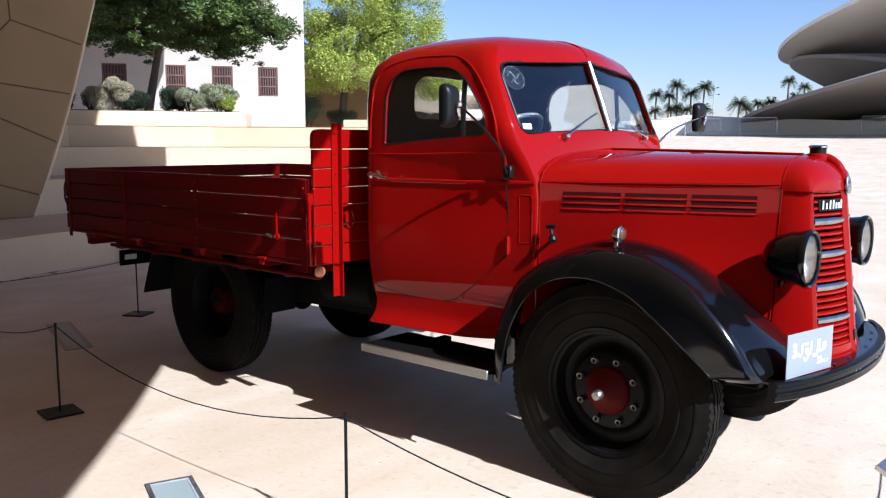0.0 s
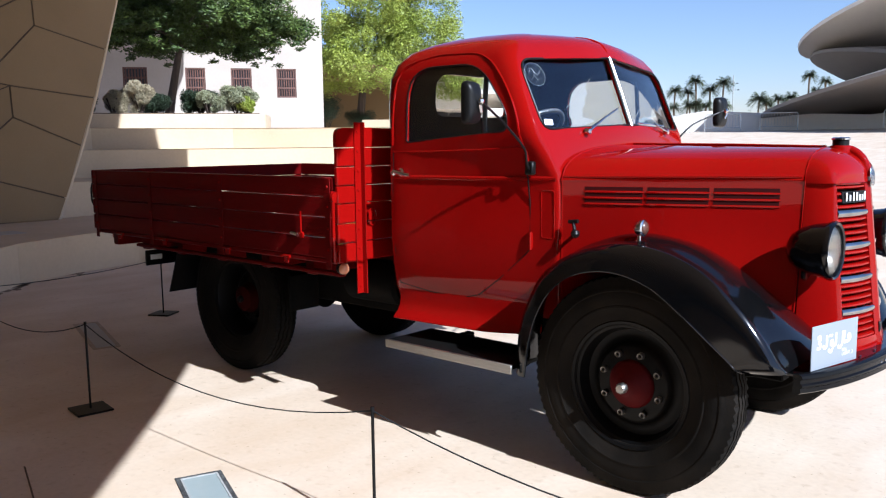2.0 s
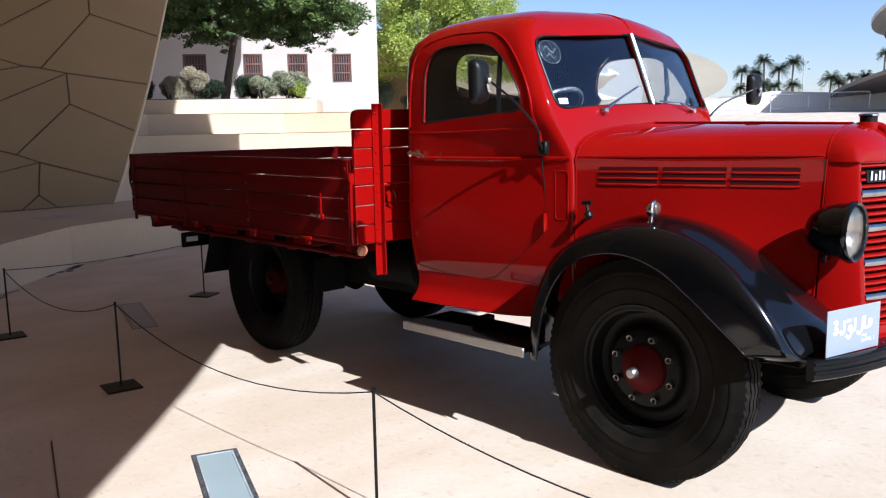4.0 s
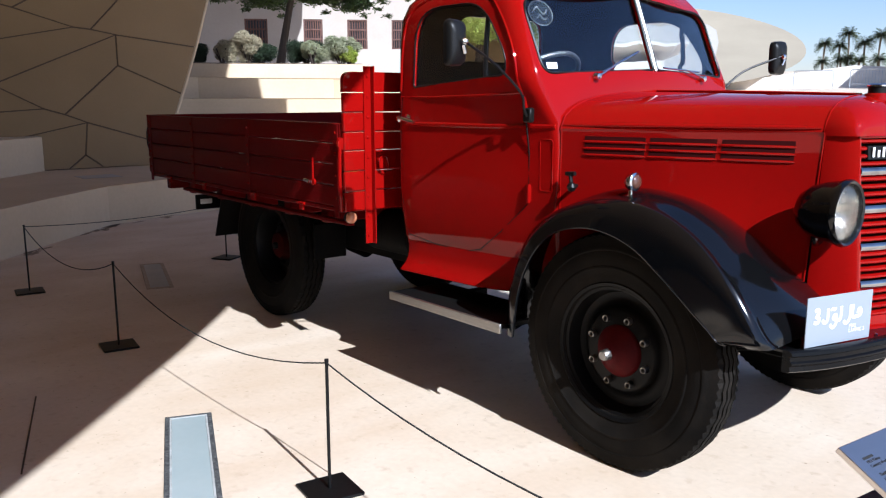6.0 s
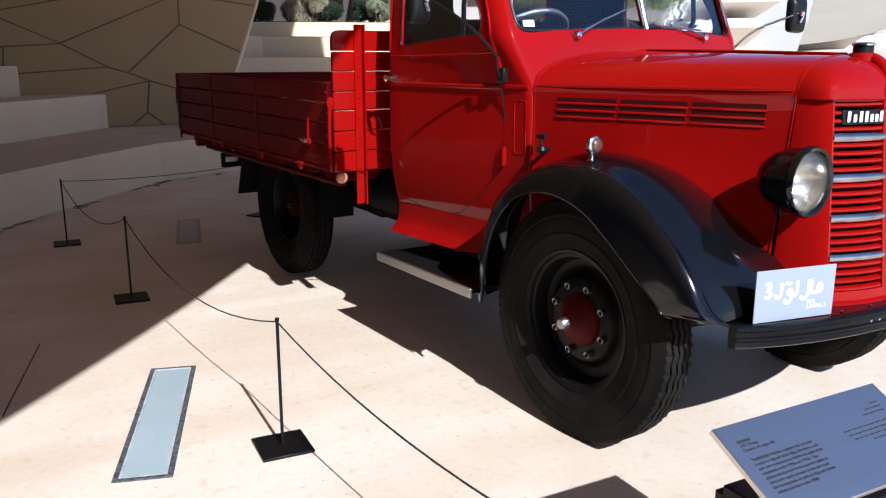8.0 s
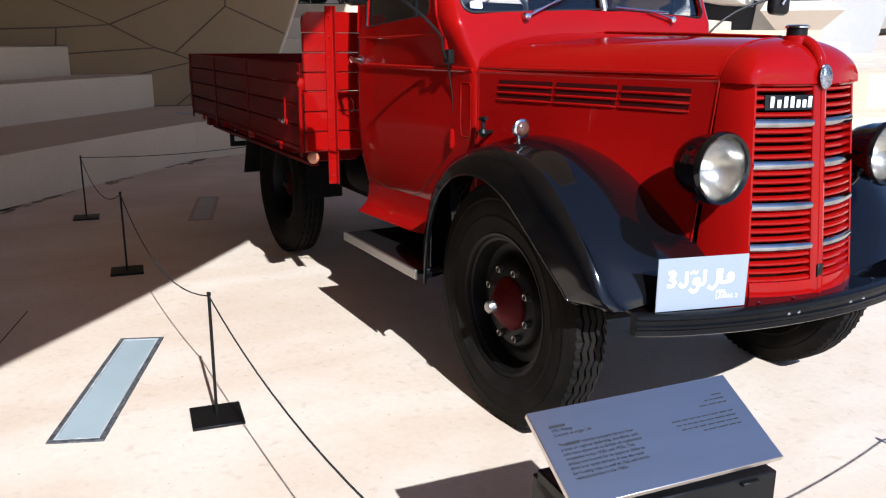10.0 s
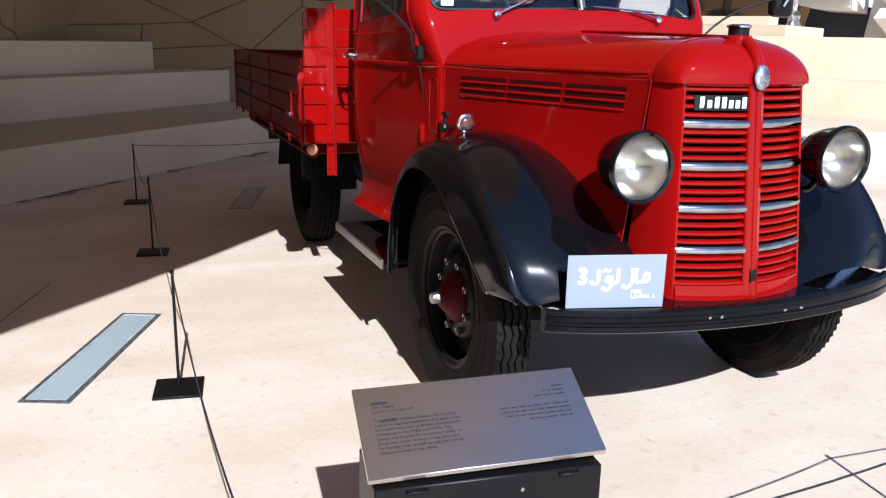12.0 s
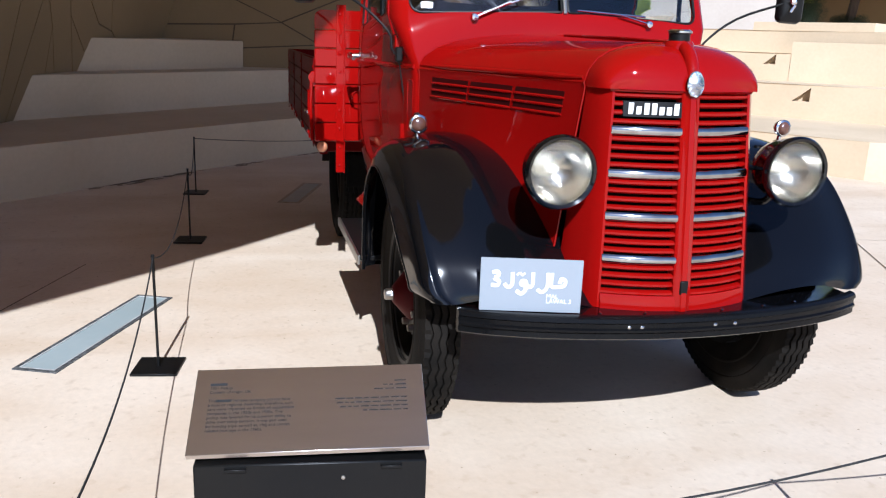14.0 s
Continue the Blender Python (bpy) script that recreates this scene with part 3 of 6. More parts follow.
lens_disc("museum_disc_upper", (-18.3, 55.1, 7.5), 12, 5, 15, 1.5, "great pale concrete museum disc hovering over the plaza")
# these two discs carry their shade in a darker base colour
lens_disc("museum_disc_middle", (-17.9, 56.5, 7.0), -14, 3, 10, 1.7, "great shaded grey concrete museum disc between two others", SHADED_DISC)
lens_disc("museum_disc_lower", (-20.4, 54.3, 2.9), 11, 3, 18, 1.5, "great shaded grey concrete museum disc rising from the plaza", SHADED_DISC)


def far(a, d, z):
    """Places in the far court: a along it, d behind its front, z up."""
    return Vector((-21.25 + 0.808 * a - 0.589 * d, 29.85 + 0.589 * a + 0.808 * d, z))


def far_solid(front, back, d0, d1):
    """A solid between two outlines (a, z) at two depths."""
    n = len(front)
    verts = [far(a, d0, z) for a, z in front] + [far(a, d1, z) for a, z in back]
    faces = [tuple(range(n)), tuple(range(n, 2 * n))] + [(k, (k + 1) % n, n + (k + 1) % n, n + k) for k in range(n)]
    return from_lists(verts, faces)


def build_far_court():
    # west disc: its long axis falls gently to the tip above the ramp
    tip = Vector((-28.0, 54.9, 4.5))
    away = Vector((-0.46, 0.888, 0))
    right = Vector((away.y, -away.x, 0))
    r, slope, tilt = 13.6, radians(-6), radians(-16)
    a = right * math.cos(slope) + Vector((0, 0, math.sin(slope)))
    up = right.cross(away) * math.cos(slope) - right * math.sin(slope)
    n = (up * math.cos(tilt) + away * math.sin(tilt)).normalized()
    b = n.cross(a)
    c = tip - a * r
    prof = [(0, -0.5), (r * 0.6, -0.35), (r * 0.9, -0.12), (r, 0.0), (r * 0.995, -0.03), (r * 0.9, -0.25), (r * 0.6, -0.5), (0, -0.7)]
    ob = part("museum_disc_west", lathe(prof, 72, "z"), TAN_DISC, sharp=30)
    ob.matrix_world = Matrix(((a.x, b.x, n.x, c.x), (a.y, b.y, n.y, c.y), (a.z, b.z, n.z, c.z), (0, 0, 0, 1)))
    structure(ob, "tilted pale concrete museum disc in sunlight", "building")
    # white fin behind the wedges
    fin = [(-3.95, 0.5), (1.15, 0.5), (1.5, 2.2), (1.72, 3.0), (1.85, 3.9), (1.72, 4.45), (1.3, 4.72), (-3.5, 4.72), (-3.6, 3.4)]
    structure(part("museum_fin", far_solid(fin, fin, 0.9, 1.5), WHITEWASH), "tall white concrete fin with a curved edge", "wall")
    low = [(-3.3, 2.62), (0.0, 2.62), (-0.6, 3.0), (-3.1, 3.0)]
    structure(part("museum_wedge_1", far_solid(low, [(-2.6, 1.65), (-1.1, 1.65), (-0.9, 2.9), (-2.9, 2.9)], -1.2, 0.88), MUSEUM), "pale concrete wedge with a shaded underside", "building")
    high = [(-3.4, 3.65), (0.5, 3.65), (0.45, 3.8), (-3.5, 3.8)]
    structure(part("museum_wedge_2", far_solid(high, [(-2.9, 3.04), (-0.62, 3.04), (-0.3, 3.79), (-3.2, 3.79)], -1.6, 0.88), MUSEUM), "upper pale concrete wedge with a shaded underside", "building")
    # undercroft: a slab over dark glass, leaning columns
    slab = [(-7.0, 3.3), (-5.4, 2.98), (-3.96, 2.9), (-3.97, 4.6), (-7.4, 4.6)]
    structure(part("undercroft_slab", far_solid(slab, slab, -3.2, 4.0), MUSEUM), "heavy concrete slab over a dark undercroft", "building")
    # canopy above the view, added to keep the brown wall in shade
    cover = [(-13.5, 4.3), (-7.4, 4.0), (-7.2, 4.7), (-13.5, 4.9)]
    structure(part("undercroft_canopy", far_solid(cover, cover, -5.5, 3.2), PANEL), "unseen concrete canopy added to shade the wall", "building")
    structure(part("undercroft_front", far_solid([(-8.4, 0.5), (-3.9, 0.5), (-3.8, 3.2), (-8.4, 3.6)], [(-8.4, 0.5), (-3.9, 0.5), (-3.8, 3.2), (-8.4, 3.6)], 2.6, 3.0), DARK_FRONT), "dark glazed front in deep shade", "building")
    wall = [(-13.5, 0.5), (-8.6, 0.5), (-8.05, 2.1), (-7.1, 3.7), (-7.0, 4.25), (-13.5, 4.35)]
    structure(part("undercroft_wall", far_solid(wall, wall, 0.2, 0.8), PANEL), "shaded brown museum wall with a leaning edge", "wall")
    for k, (a0, a1) in enumerate([(-7.0, -6.35), (-7.55, -6.9)]):
        col = [(a0, 0.5), (a0 + 0.45, 0.5), (a1 + 0.35, 3.4), (a1, 3.4)]
        structure(part("undercroft_column", far_solid(col, col, 0.4 + k, 0.8 + k), PANEL), "leaning concrete column", "column")
    # lamp pole wrapped in foil
    pole = empty("wrapped_pole", far(-5.9, -3.6, ramp(-24, 24)))
    tagged(pole, "white pole with its foot wrapped in crumpled silver foil", "pole")
    rnd = random.Random(4)
    rings = [[Vector(((rad + rnd.uniform(-0.05, 0.05)) * math.cos(t), (rad + rnd.uniform(-0.05, 0.05)) * math.sin(t), z)) for t in [q * math.pi / 9 for q in range(18)]]
             for rad, z in ((0.62, 0.0), (0.6, 0.6), (0.52, 1.1), (0.4, 1.5), (0.27, 1.85), (0.2, 2.05), (0.24, 2.25), (0.15, 2.42))]
    part("foil", loft(rings), FOIL, pole, "crumpled silver foil", sharp=15)
    part("shaft", tube([(0, 0, -0.2), (0, 0, 4.0)], 0.1, 12), WHITE, pole)
    # white ramp wall in front of the disc
    line = [(-35.0, 42.3, 2.05), (-30.5, 45.7, 2.25), (-28.1, 47.0, 2.47), (-24.8, 48.8, 2.96), (-22.5, 50.4, 3.35), (-19.9, 53.5, 3.2), (-9.7, 53.5, 2.75)]
    n = len(line)
    rings = [[Vector((x, y, 0)), Vector((x - 0.3, y + 0.5, 0)), Vector((x - 0.3, y + 0.5, z)), Vector((x, y, z))] for x, y, z in line]
    structure(part("ramp_wall", loft(rings), MUSEUM), "white sunlit wall of a rising ramp", "wall")


build_far_court()
structure(part("parapet", prism([(-60, 46), (-34, 56), (-14, 62), (30, 66), (30, 67), (-14, 63), (-34, 57), (-60, 47)], 1.0, 3.3), MUSEUM), "low pale parapet wall at the end of the plaza", "wall")


# ---- building with shutters ----
def build_house():
    a, b = Vector((-26.5, 8.0, 0)), Vector((-21.35, 15.72, 0))
    way = (b - a).normalized()
    out = Vector((way.y, -way.x, 0))
    house = empty("old_house", a)
    tagged(house, "old cream plastered house with small dark shuttered windows", "house")
    length = (b - a).length
    m = Matrix(((way.x, -out.x, 0), (way.y, -out.y, 0), (0, 0, 1))).to_4x4()
    house.matrix_world = Matrix.Translation(a) @ m
    wall = part("wall", box(-8, length, 0, 7, 0.3, 11, 0.03), PLASTER, house)
    centres = [(2.98, 0.78), (4.93, 0.66), (6.46, 0.7), (8.0, 0.68)]
    holes = [box(c - w / 2, c + w / 2, -0.5, 0.35, 3.05, 4.05, 0) for c, w in centres]
    cut(wall, *holes)
    for c, w in centres:
        win = part("window", join(box(c - w / 2, c - w / 2 + 0.05, 0.02, 0.1, 3.05, 4.05), box(c + w / 2 - 0.05, c + w / 2, 0.02, 0.1, 3.05, 4.05),
                                  box(c - w / 2 + 0.05, c + w / 2 - 0.05, 0.02, 0.1, 3.05, 3.1), box(c - w / 2 + 0.05, c + w / 2 - 0.05, 0.02, 0.1, 4.0, 4.05)), SHUTTER, house)
        part("pane", box(c - w / 2 + 0.05, c + w / 2 - 0.05, 0.12, 0.14, 3.1, 4.0, 0), DARK_FRONT, win)
        for k in range(7):
            x = c - w / 2 + 0.05 + (k + 0.5) * (w - 0.1) / 7
            part("bar", box(x - 0.018, x + 0.018, 0.04, 0.08, 3.1, 4.0, 0.004), SHUTTER, win)
        for z in (3.36, 3.68):
            part("rail", box(c - w / 2 + 0.05, c + w / 2 - 0.05, 0.03, 0.09, z, z + 0.05, 0.004), SHUTTER, win)


build_house()


# ---- planting ----
def leaves(centres, count, size, seed, flat=0.5, shape=2.2):
    """Small folded leaf sprays scattered round many centres (x, y, z, radius)."""
    rnd = random.Random(seed)
    verts, faces = [], []
    weights = [c[3] ** 2 for c in centres]
    for _ in range(count):
        cx, cy, cz, r = rnd.choices(centres, weights)[0]
        d = Vector((rnd.gauss(0, 1), rnd.gauss(0, 1), rnd.gauss(0, 1))).normalized()
        k = r * (rnd.random() ** 0.35)
        p = Vector((cx, cy, cz)) + Vector((d.x * k, d.y * k, d.z * k * flat))
        u = Vector((rnd.gauss(0, 1), rnd.gauss(0, 1), rnd.gauss(0, 0.5))).normalized()
        v = u.cross(Vector((rnd.gauss(0, 0.5), rnd.gauss(0, 0.5), 1))).normalized()
        s = size * rnd.uniform(0.6, 1.4)
        n = u.cross(v) * s * 0.25
        i = len(verts)
        verts += [p, p + u * s * 0.5 + v * s / shape + n, p + u * s, p + u * s * 0.5 - v * s / shape + n]
        faces += [(i, i + 1, i + 2), (i, i + 2, i + 3)]
    me = bpy.data.meshes.new("leaves")
    me.from_pydata(verts, [], faces)
    return me


def crown(tree, name, me, mat):
    me.materials.append(mat)
    ob = new(name, me)
    ob.parent = tree
    return ob


def branching(base, fork, tips, r0, r1):
    """A tapered trunk with limbs."""
    base, fork = Vector(base), Vector(fork)
    mid = (base + fork) / 2 + Vector((0.06, -0.05, 0))
    pts = spline([base, mid, fork], 4)
    bms = [tube(pts, r0, 8, [r0 + (r1 - r0) * i / (len(pts) - 1) for i in range(len(pts))])]
    for k, t in enumerate(tips):
        t = Vector(t)
        m1 = fork.lerp(t, 0.5) + Vector((0.1 * math.sin(k * 2.1), 0.1 * math.cos(k * 1.7), 0.18))
        ps = spline([fork - Vector((0, 0, 0.1)), m1, t], 4)
        bms.append(tube(ps, r1, 6, [r1 * 0.75 * (1 - 0.8 * i / (len(ps) - 1)) for i in range(len(ps))]))
    return join(*bms)


def build_tree(name, label, base, fork, clumps, count, size, mat, seed, r0=0.16, r1=0.1, flat=0.5, shape=2.2):
    tree = empty(name, base)
    tagged(tree, label, "tree")
    b = Vector(base)
    rel = [(c[0] - b.x, c[1] - b.y, c[2] - b.z, c[3]) for c in clumps]
    part("trunk", branching((0, 0, -0.3), Vector(fork) - b, [c[:3] for c in rel[:8]], r0, r1), BARK, tree)
    crown(tree, "crown", leaves(rel, count, size, seed, flat, shape), mat)
    return tree


def cloud(seed, n, centre, spread, r):
    """Clump centres in a flattened, uneven crown."""
    rnd = random.Random(seed)
    out = []
    for _ in range(n):
        d = Vector((rnd.gauss(0, 1), rnd.gauss(0, 1), rnd.gauss(0, 1))).normalized() * rnd.random() ** 0.4
        out.append((centre[0] + d.x * spread[0], centre[1] + d.y * spread[1], centre[2] + d.z * spread[2], r * rnd.uniform(0.5, 1.3)))
    return out


def hanging(seed, n, centre, spread, drop):
    """Drooping sprays round a crown's edge: strings of ever smaller clumps."""
    rnd = random.Random(seed)
    out = []
    for _ in range(n):
        a, k = rnd.uniform(0, 2 * math.pi), rnd.uniform(0.45, 1.0)
        x, y = centre[0] + spread[0] * k * math.cos(a), centre[1] + spread[1] * k * math.sin(a)
        z = centre[2] + rnd.uniform(-0.1, 0.5)
        fall = drop * rnd.uniform(0.3, 1.0) * (1.1 - 0.5 * k)
        for j in range(4):
            t = j / 3
            out.append((x + 0.35 * t * math.cos(a), y + 0.35 * t * math.sin(a), z - fall * t * t, 0.3 - 0.17 * t))
    return out


build_tree("broad_tree", "dark green feathery tree with a leaning trunk in the planter", (-16.72, 6.86, 2.0), (-16.42, 7.2, 3.95),
           cloud(3, 110, (-16.3, 7.45, 4.6), (2.6, 2.9, 1.1), 0.5) + hanging(31, 60, (-16.2, 7.25, 4.2), (2.3, 2.6), 1.0) + cloud(33, 50, (-16.4, 7.0, 6.6), (2.2, 2.7, 1.3), 0.6) + cloud(35, 40, (-16.6, 7.4, 9.2), (2.0, 2.5, 1.0), 0.55), 170000, 0.085, LEAF_DARK, 5, 0.12, 0.07, 0.4, 5.0)
build_tree("bright_tree", "bright green leafy tree behind the terraces", (-26.4, 22.0, 2.0), (-26.2, 22.2, 4.2),
           cloud(4, 110, (-25.6, 22.8, 6.2), (3.5, 3.5, 3.1), 0.75) + cloud(21, 34, (-25.4, 20.4, 4.5), (2.6, 1.6, 0.9), 0.6) + cloud(22, 40, (-22.6, 24.2, 4.6), (1.8, 1.8, 1.0), 0.6), 120000, 0.095, LEAF_LIGHT, 6, 0.22, 0.16, 0.8, 3.2)


def build_bush(at, r, h, mat, seed, label, group="bushes in the planter"):
    bush = empty("bush", at)
    tagged(bush, label, "bush", group)
    stems = [tube([(0, 0, -0.05), (0.3 * r * math.cos(k), 0.3 * r * math.sin(k), h * 0.3), (0.6 * r * math.cos(k), 0.6 * r * math.sin(k), h * 0.6)], 0.015, 5) for k in (0, 1.3, 2.6, 3.9, 5.2)]
    part("branching_stem", join(*stems), BARK, bush)
    clumps = cloud(seed, 22, (0, 0, h * 0.5), (r * 0.85, r * 0.85, h * 0.36), r * 0.34)
    crown(bush, "crown", leaves(clumps, 20000, 0.028, seed, 0.9, 3.0), mat)


GREY, DEEP = "clipped round grey-green bush in the planter", "shaded deep green bush in the planter"
for at, r, h, mat, seed, label in [
    ((-13.95, 4.55, 2.05), 0.3, 0.5, LEAF_STRAW, 11, "small round straw-grey bush in the planter"), ((-13.72, 5.0, 2.05), 0.36, 0.72, LEAF_STRAW, 12, "clipped round straw-grey bush in the planter"),
    ((-13.05, 6.12, 2.05), 0.26, 0.56, LEAF_GREY, 13, GREY), ((-12.75, 6.62, 2.0), 0.44, 0.68, LEAF_GREY, 14, GREY),
    ((-12.46, 6.63, 2.03), 0.2, 0.4, LEAF_LIGHT, 15, "small bright green bush at the planter's end"),
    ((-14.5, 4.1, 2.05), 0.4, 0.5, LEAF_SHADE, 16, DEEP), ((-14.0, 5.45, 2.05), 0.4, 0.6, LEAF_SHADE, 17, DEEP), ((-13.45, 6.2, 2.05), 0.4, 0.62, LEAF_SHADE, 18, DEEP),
]:
    build_bush((at[0] - 0.165, at[1] - 0.32, at[2]), r, h, mat, seed, label)


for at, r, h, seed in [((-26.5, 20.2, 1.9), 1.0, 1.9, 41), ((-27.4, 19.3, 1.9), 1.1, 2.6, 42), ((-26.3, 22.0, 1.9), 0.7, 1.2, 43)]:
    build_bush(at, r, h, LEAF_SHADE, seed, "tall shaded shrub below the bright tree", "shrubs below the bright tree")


def palm_fronds():
    """A full round head of feathered fronds, some hanging."""
    verts, faces = [], []
    rnd = random.Random(9)
    for k in range(130):
        a, lift, far_out = rnd.uniform(0, 6.28), rnd.uniform(-1.0, 1.5), rnd.uniform(2.2, 3.0)
        run = Vector((math.cos(a), math.sin(a), 0))
        rib = [run * (s * far_out * math.cos(lift * 0.75)) + Vector((0, 0, 1.9 * lift * s - 1.15 * s * s)) for s in (0.0, 0.2, 0.4, 0.6, 0.8, 1.0)]
        side = Vector((-math.sin(a), math.cos(a), 0))
        for j in range(26):
            s = j / 25 * 4.99
            p = rib[int(s)].lerp(rib[int(s) + 1], s % 1)
            for sg in (1, -1):
                tip = p + side * sg * 0.5 * (1 - 0.5 * j / 25) + run * 0.3 + Vector((0, 0, rnd.uniform(-0.2, 0.08)))
                i = len(verts)
                verts += [p - run * 0.08, p + run * 0.08, tip]
                faces.append((i, i + 1, i + 2))
    me = bpy.data.meshes.new("fronds")
    me.from_pydata(verts, [], faces)
    me.materials.append(PALM_LEAF)
    return me


FRONDS = palm_fronds()


def build_palm(x, y, high, size, turn):
    palm = empty("palm_tree", (x, y, 0))
    tagged(palm, "date palm with a slender trunk far behind the plaza" if high > 12.5 else "low bushy date palm far behind the plaza", "palm tree", "palms beyond the plaza")
    bend = [(0.25 * math.sin(0.9 * k + turn), 0.2 * math.cos(1.1 * k + turn), high * k / 7 - 0.3 * (k == 0)) for k in range(8)]
    part("trunk", tube(bend, 0.2, 8, [0.34, 0.26, 0.23, 0.22, 0.22, 0.22, 0.24, 0.28]), PALM_BARK, palm)
    head = new("fronds", FRONDS)
    head.parent = palm
    head.matrix_local = Matrix.Translation(bend[-1]) @ Matrix.Rotation(turn, 4, "Z") @ Matrix.Scale(size, 4)


for k, (x, y, high, size) in enumerate([
        (-103.9, 211.9, 15.0, 0.95), (-101.6, 214.9, 14.6, 0.85), (-99.0, 214.3, 17.5, 1.0), (-96.2, 217.6, 15.2, 0.95), (-92.4, 217.2, 16.8, 1.05),
        (-99.3, 211.2, 10.8, 1.0), (-91.1, 214.7, 10.8, 0.9), (-95.2, 213.0, 10.6, 0.9), (-83.9, 220.6, 12.2, 1.15), (-79.5, 222.3, 12.1, 0.8), (-76.2, 223.4, 12.4, 0.9),
        (-72.3, 224.7, 18.0, 0.8), (-68.8, 225.8, 16.3, 0.72), (-70.6, 225.2, 13.7, 0.8), (-102.9, 209.5, 10.4, 0.8), (-97.5, 211.5, 11.2, 0.85), (-81.8, 220.0, 11.0, 0.85)]):
    build_palm(x, y, high, size, 1.7 * k)


def build_mast():
    mast = empty("lamp_mast", (-90.1, 218.2, 0))
    tagged(mast, "tall slim white lamp mast far behind the plaza", "lamp mast")
    part("pole", tube([(0, 0, -0.3), (0, 0, 18.6)], 0.2, 10, [0.17, 0.1]), FLOOR_SEAL, mast)
    for z, reach in ((16.4, 1.0), (14.6, 1.3)):
        part("arm", tube([(0, 0, z), (reach * 0.9, reach * 0.4, z + 0.1)], 0.06, 8), FLOOR_SEAL, mast)
        part("lamp_head", box(reach * 0.9 - 0.25, reach * 0.9 + 0.3, reach * 0.4 - 0.15, reach * 0.4 + 0.15, z - 0.05, z + 0.17, 0.04), MATT_BLACK, mast, "dark lamp head")


build_mast()


# ---- the truck ----
truck = empty("truck", (0, -0.04, 0))
tagged(truck, "restored red vintage flatbed truck with black wings and chrome-barred grille", "truck")


def plan_ring(z, xr, xf, xs, wr, wf, rr=0.16, rf=0.12, bow=0.03):
    """One level of the cab: rear x, front x in the middle and at the corners, half widths at rear and front."""
    half = [(xr, 0.0), (xr, wr * 0.5)]
    half += [tuple(p) for p in [(xr + rr * (1 - math.cos(a)), wr - rr + rr * math.sin(a)) for a in [k * math.pi / 12 for k in range(7)]]]
    x0, x1 = xr + rr, xs - rf
    for k in range(1, 10):
        t = k / 10
        half.append((x0 + (x1 - x0) * t, wr + (wf - wr) * t + bow * 0.25 * math.sin(math.pi * t)))
    half += [(xs - rf + rf * math.sin(a), wf - rf * 0.8 * (1 - math.cos(a))) for a in [k * math.pi / 12 for k in range(7)]]
    y1 = wf - rf * 0.8
    for k in range(1, 9):
        t = k / 8
        half.append((xs + (xf - xs) * math.sin(t * math.pi / 2), y1 * (1 - t)))
    n = len(half)
    return [Vector((x, -y, z)) for x, y in half] + [Vector((half[k][0], half[k][1], z)) for k in range(n - 2, 0, -1)]


CAB = [  # z, rear x, front x, corner x, half width rear, half width front, rear radius, front radius
    (0.60, -1.42, -0.415, -0.415, 0.645, 0.585, 0.09, 0.03),
    (0.72, -1.42, -0.415, -0.415, 0.690, 0.604, 0.09, 0.03),
    (0.83, -1.418, -0.415, -0.415, 0.717, 0.618, 0.10, 0.03),
    (0.96, -1.415, -0.415, -0.415, 0.731, 0.626, 0.10, 0.03),
    (1.08, -1.415, -0.415, -0.415, 0.735, 0.630, 0.105, 0.03),
    (1.20, -1.415, -0.415, -0.415, 0.737, 0.630, 0.11, 0.035),
    (1.29, -1.42, -0.413, -0.418, 0.735, 0.640, 0.115, 0.05),
    (1.40, -1.425, -0.405, -0.455, 0.731, 0.685, 0.12, 0.07),
    (1.47, -1.43, -0.405, -0.482, 0.725, 0.712, 0.12, 0.085),
    (1.55, -1.435, -0.435, -0.520, 0.720, 0.712, 0.12, 0.085),
    (1.65, -1.44, -0.472, -0.562, 0.714, 0.706, 0.12, 0.085),
    (1.75, -1.438, -0.512, -0.605, 0.704, 0.698, 0.125, 0.085),
    (1.82, -1.42, -0.54, -0.637, 0.684, 0.678, 0.14, 0.09),
    (1.872, -1.385, -0.562, -0.665, 0.640, 0.635, 0.16, 0.11),
    (1.908, -1.335, -0.59, -0.695, 0.575, 0.57, 0.18, 0.14),
    (1.936, -1.265, -0.65, -0.745, 0.49, 0.48, 0.18, 0.14),
    (1.955, -1.18, -0.73, -0.81, 0.39, 0.37, 0.13, 0.11),
    (1.965, -1.10, -0.82, -0.88, 0.26, 0.24, 0.07, 0.06),
]


def WINDSCREEN(s):
    return [(0.014 * s, 1.511), (0.014 * s, 1.838), (0.645 * s, 1.8), (0.637 * s, 1.488)]


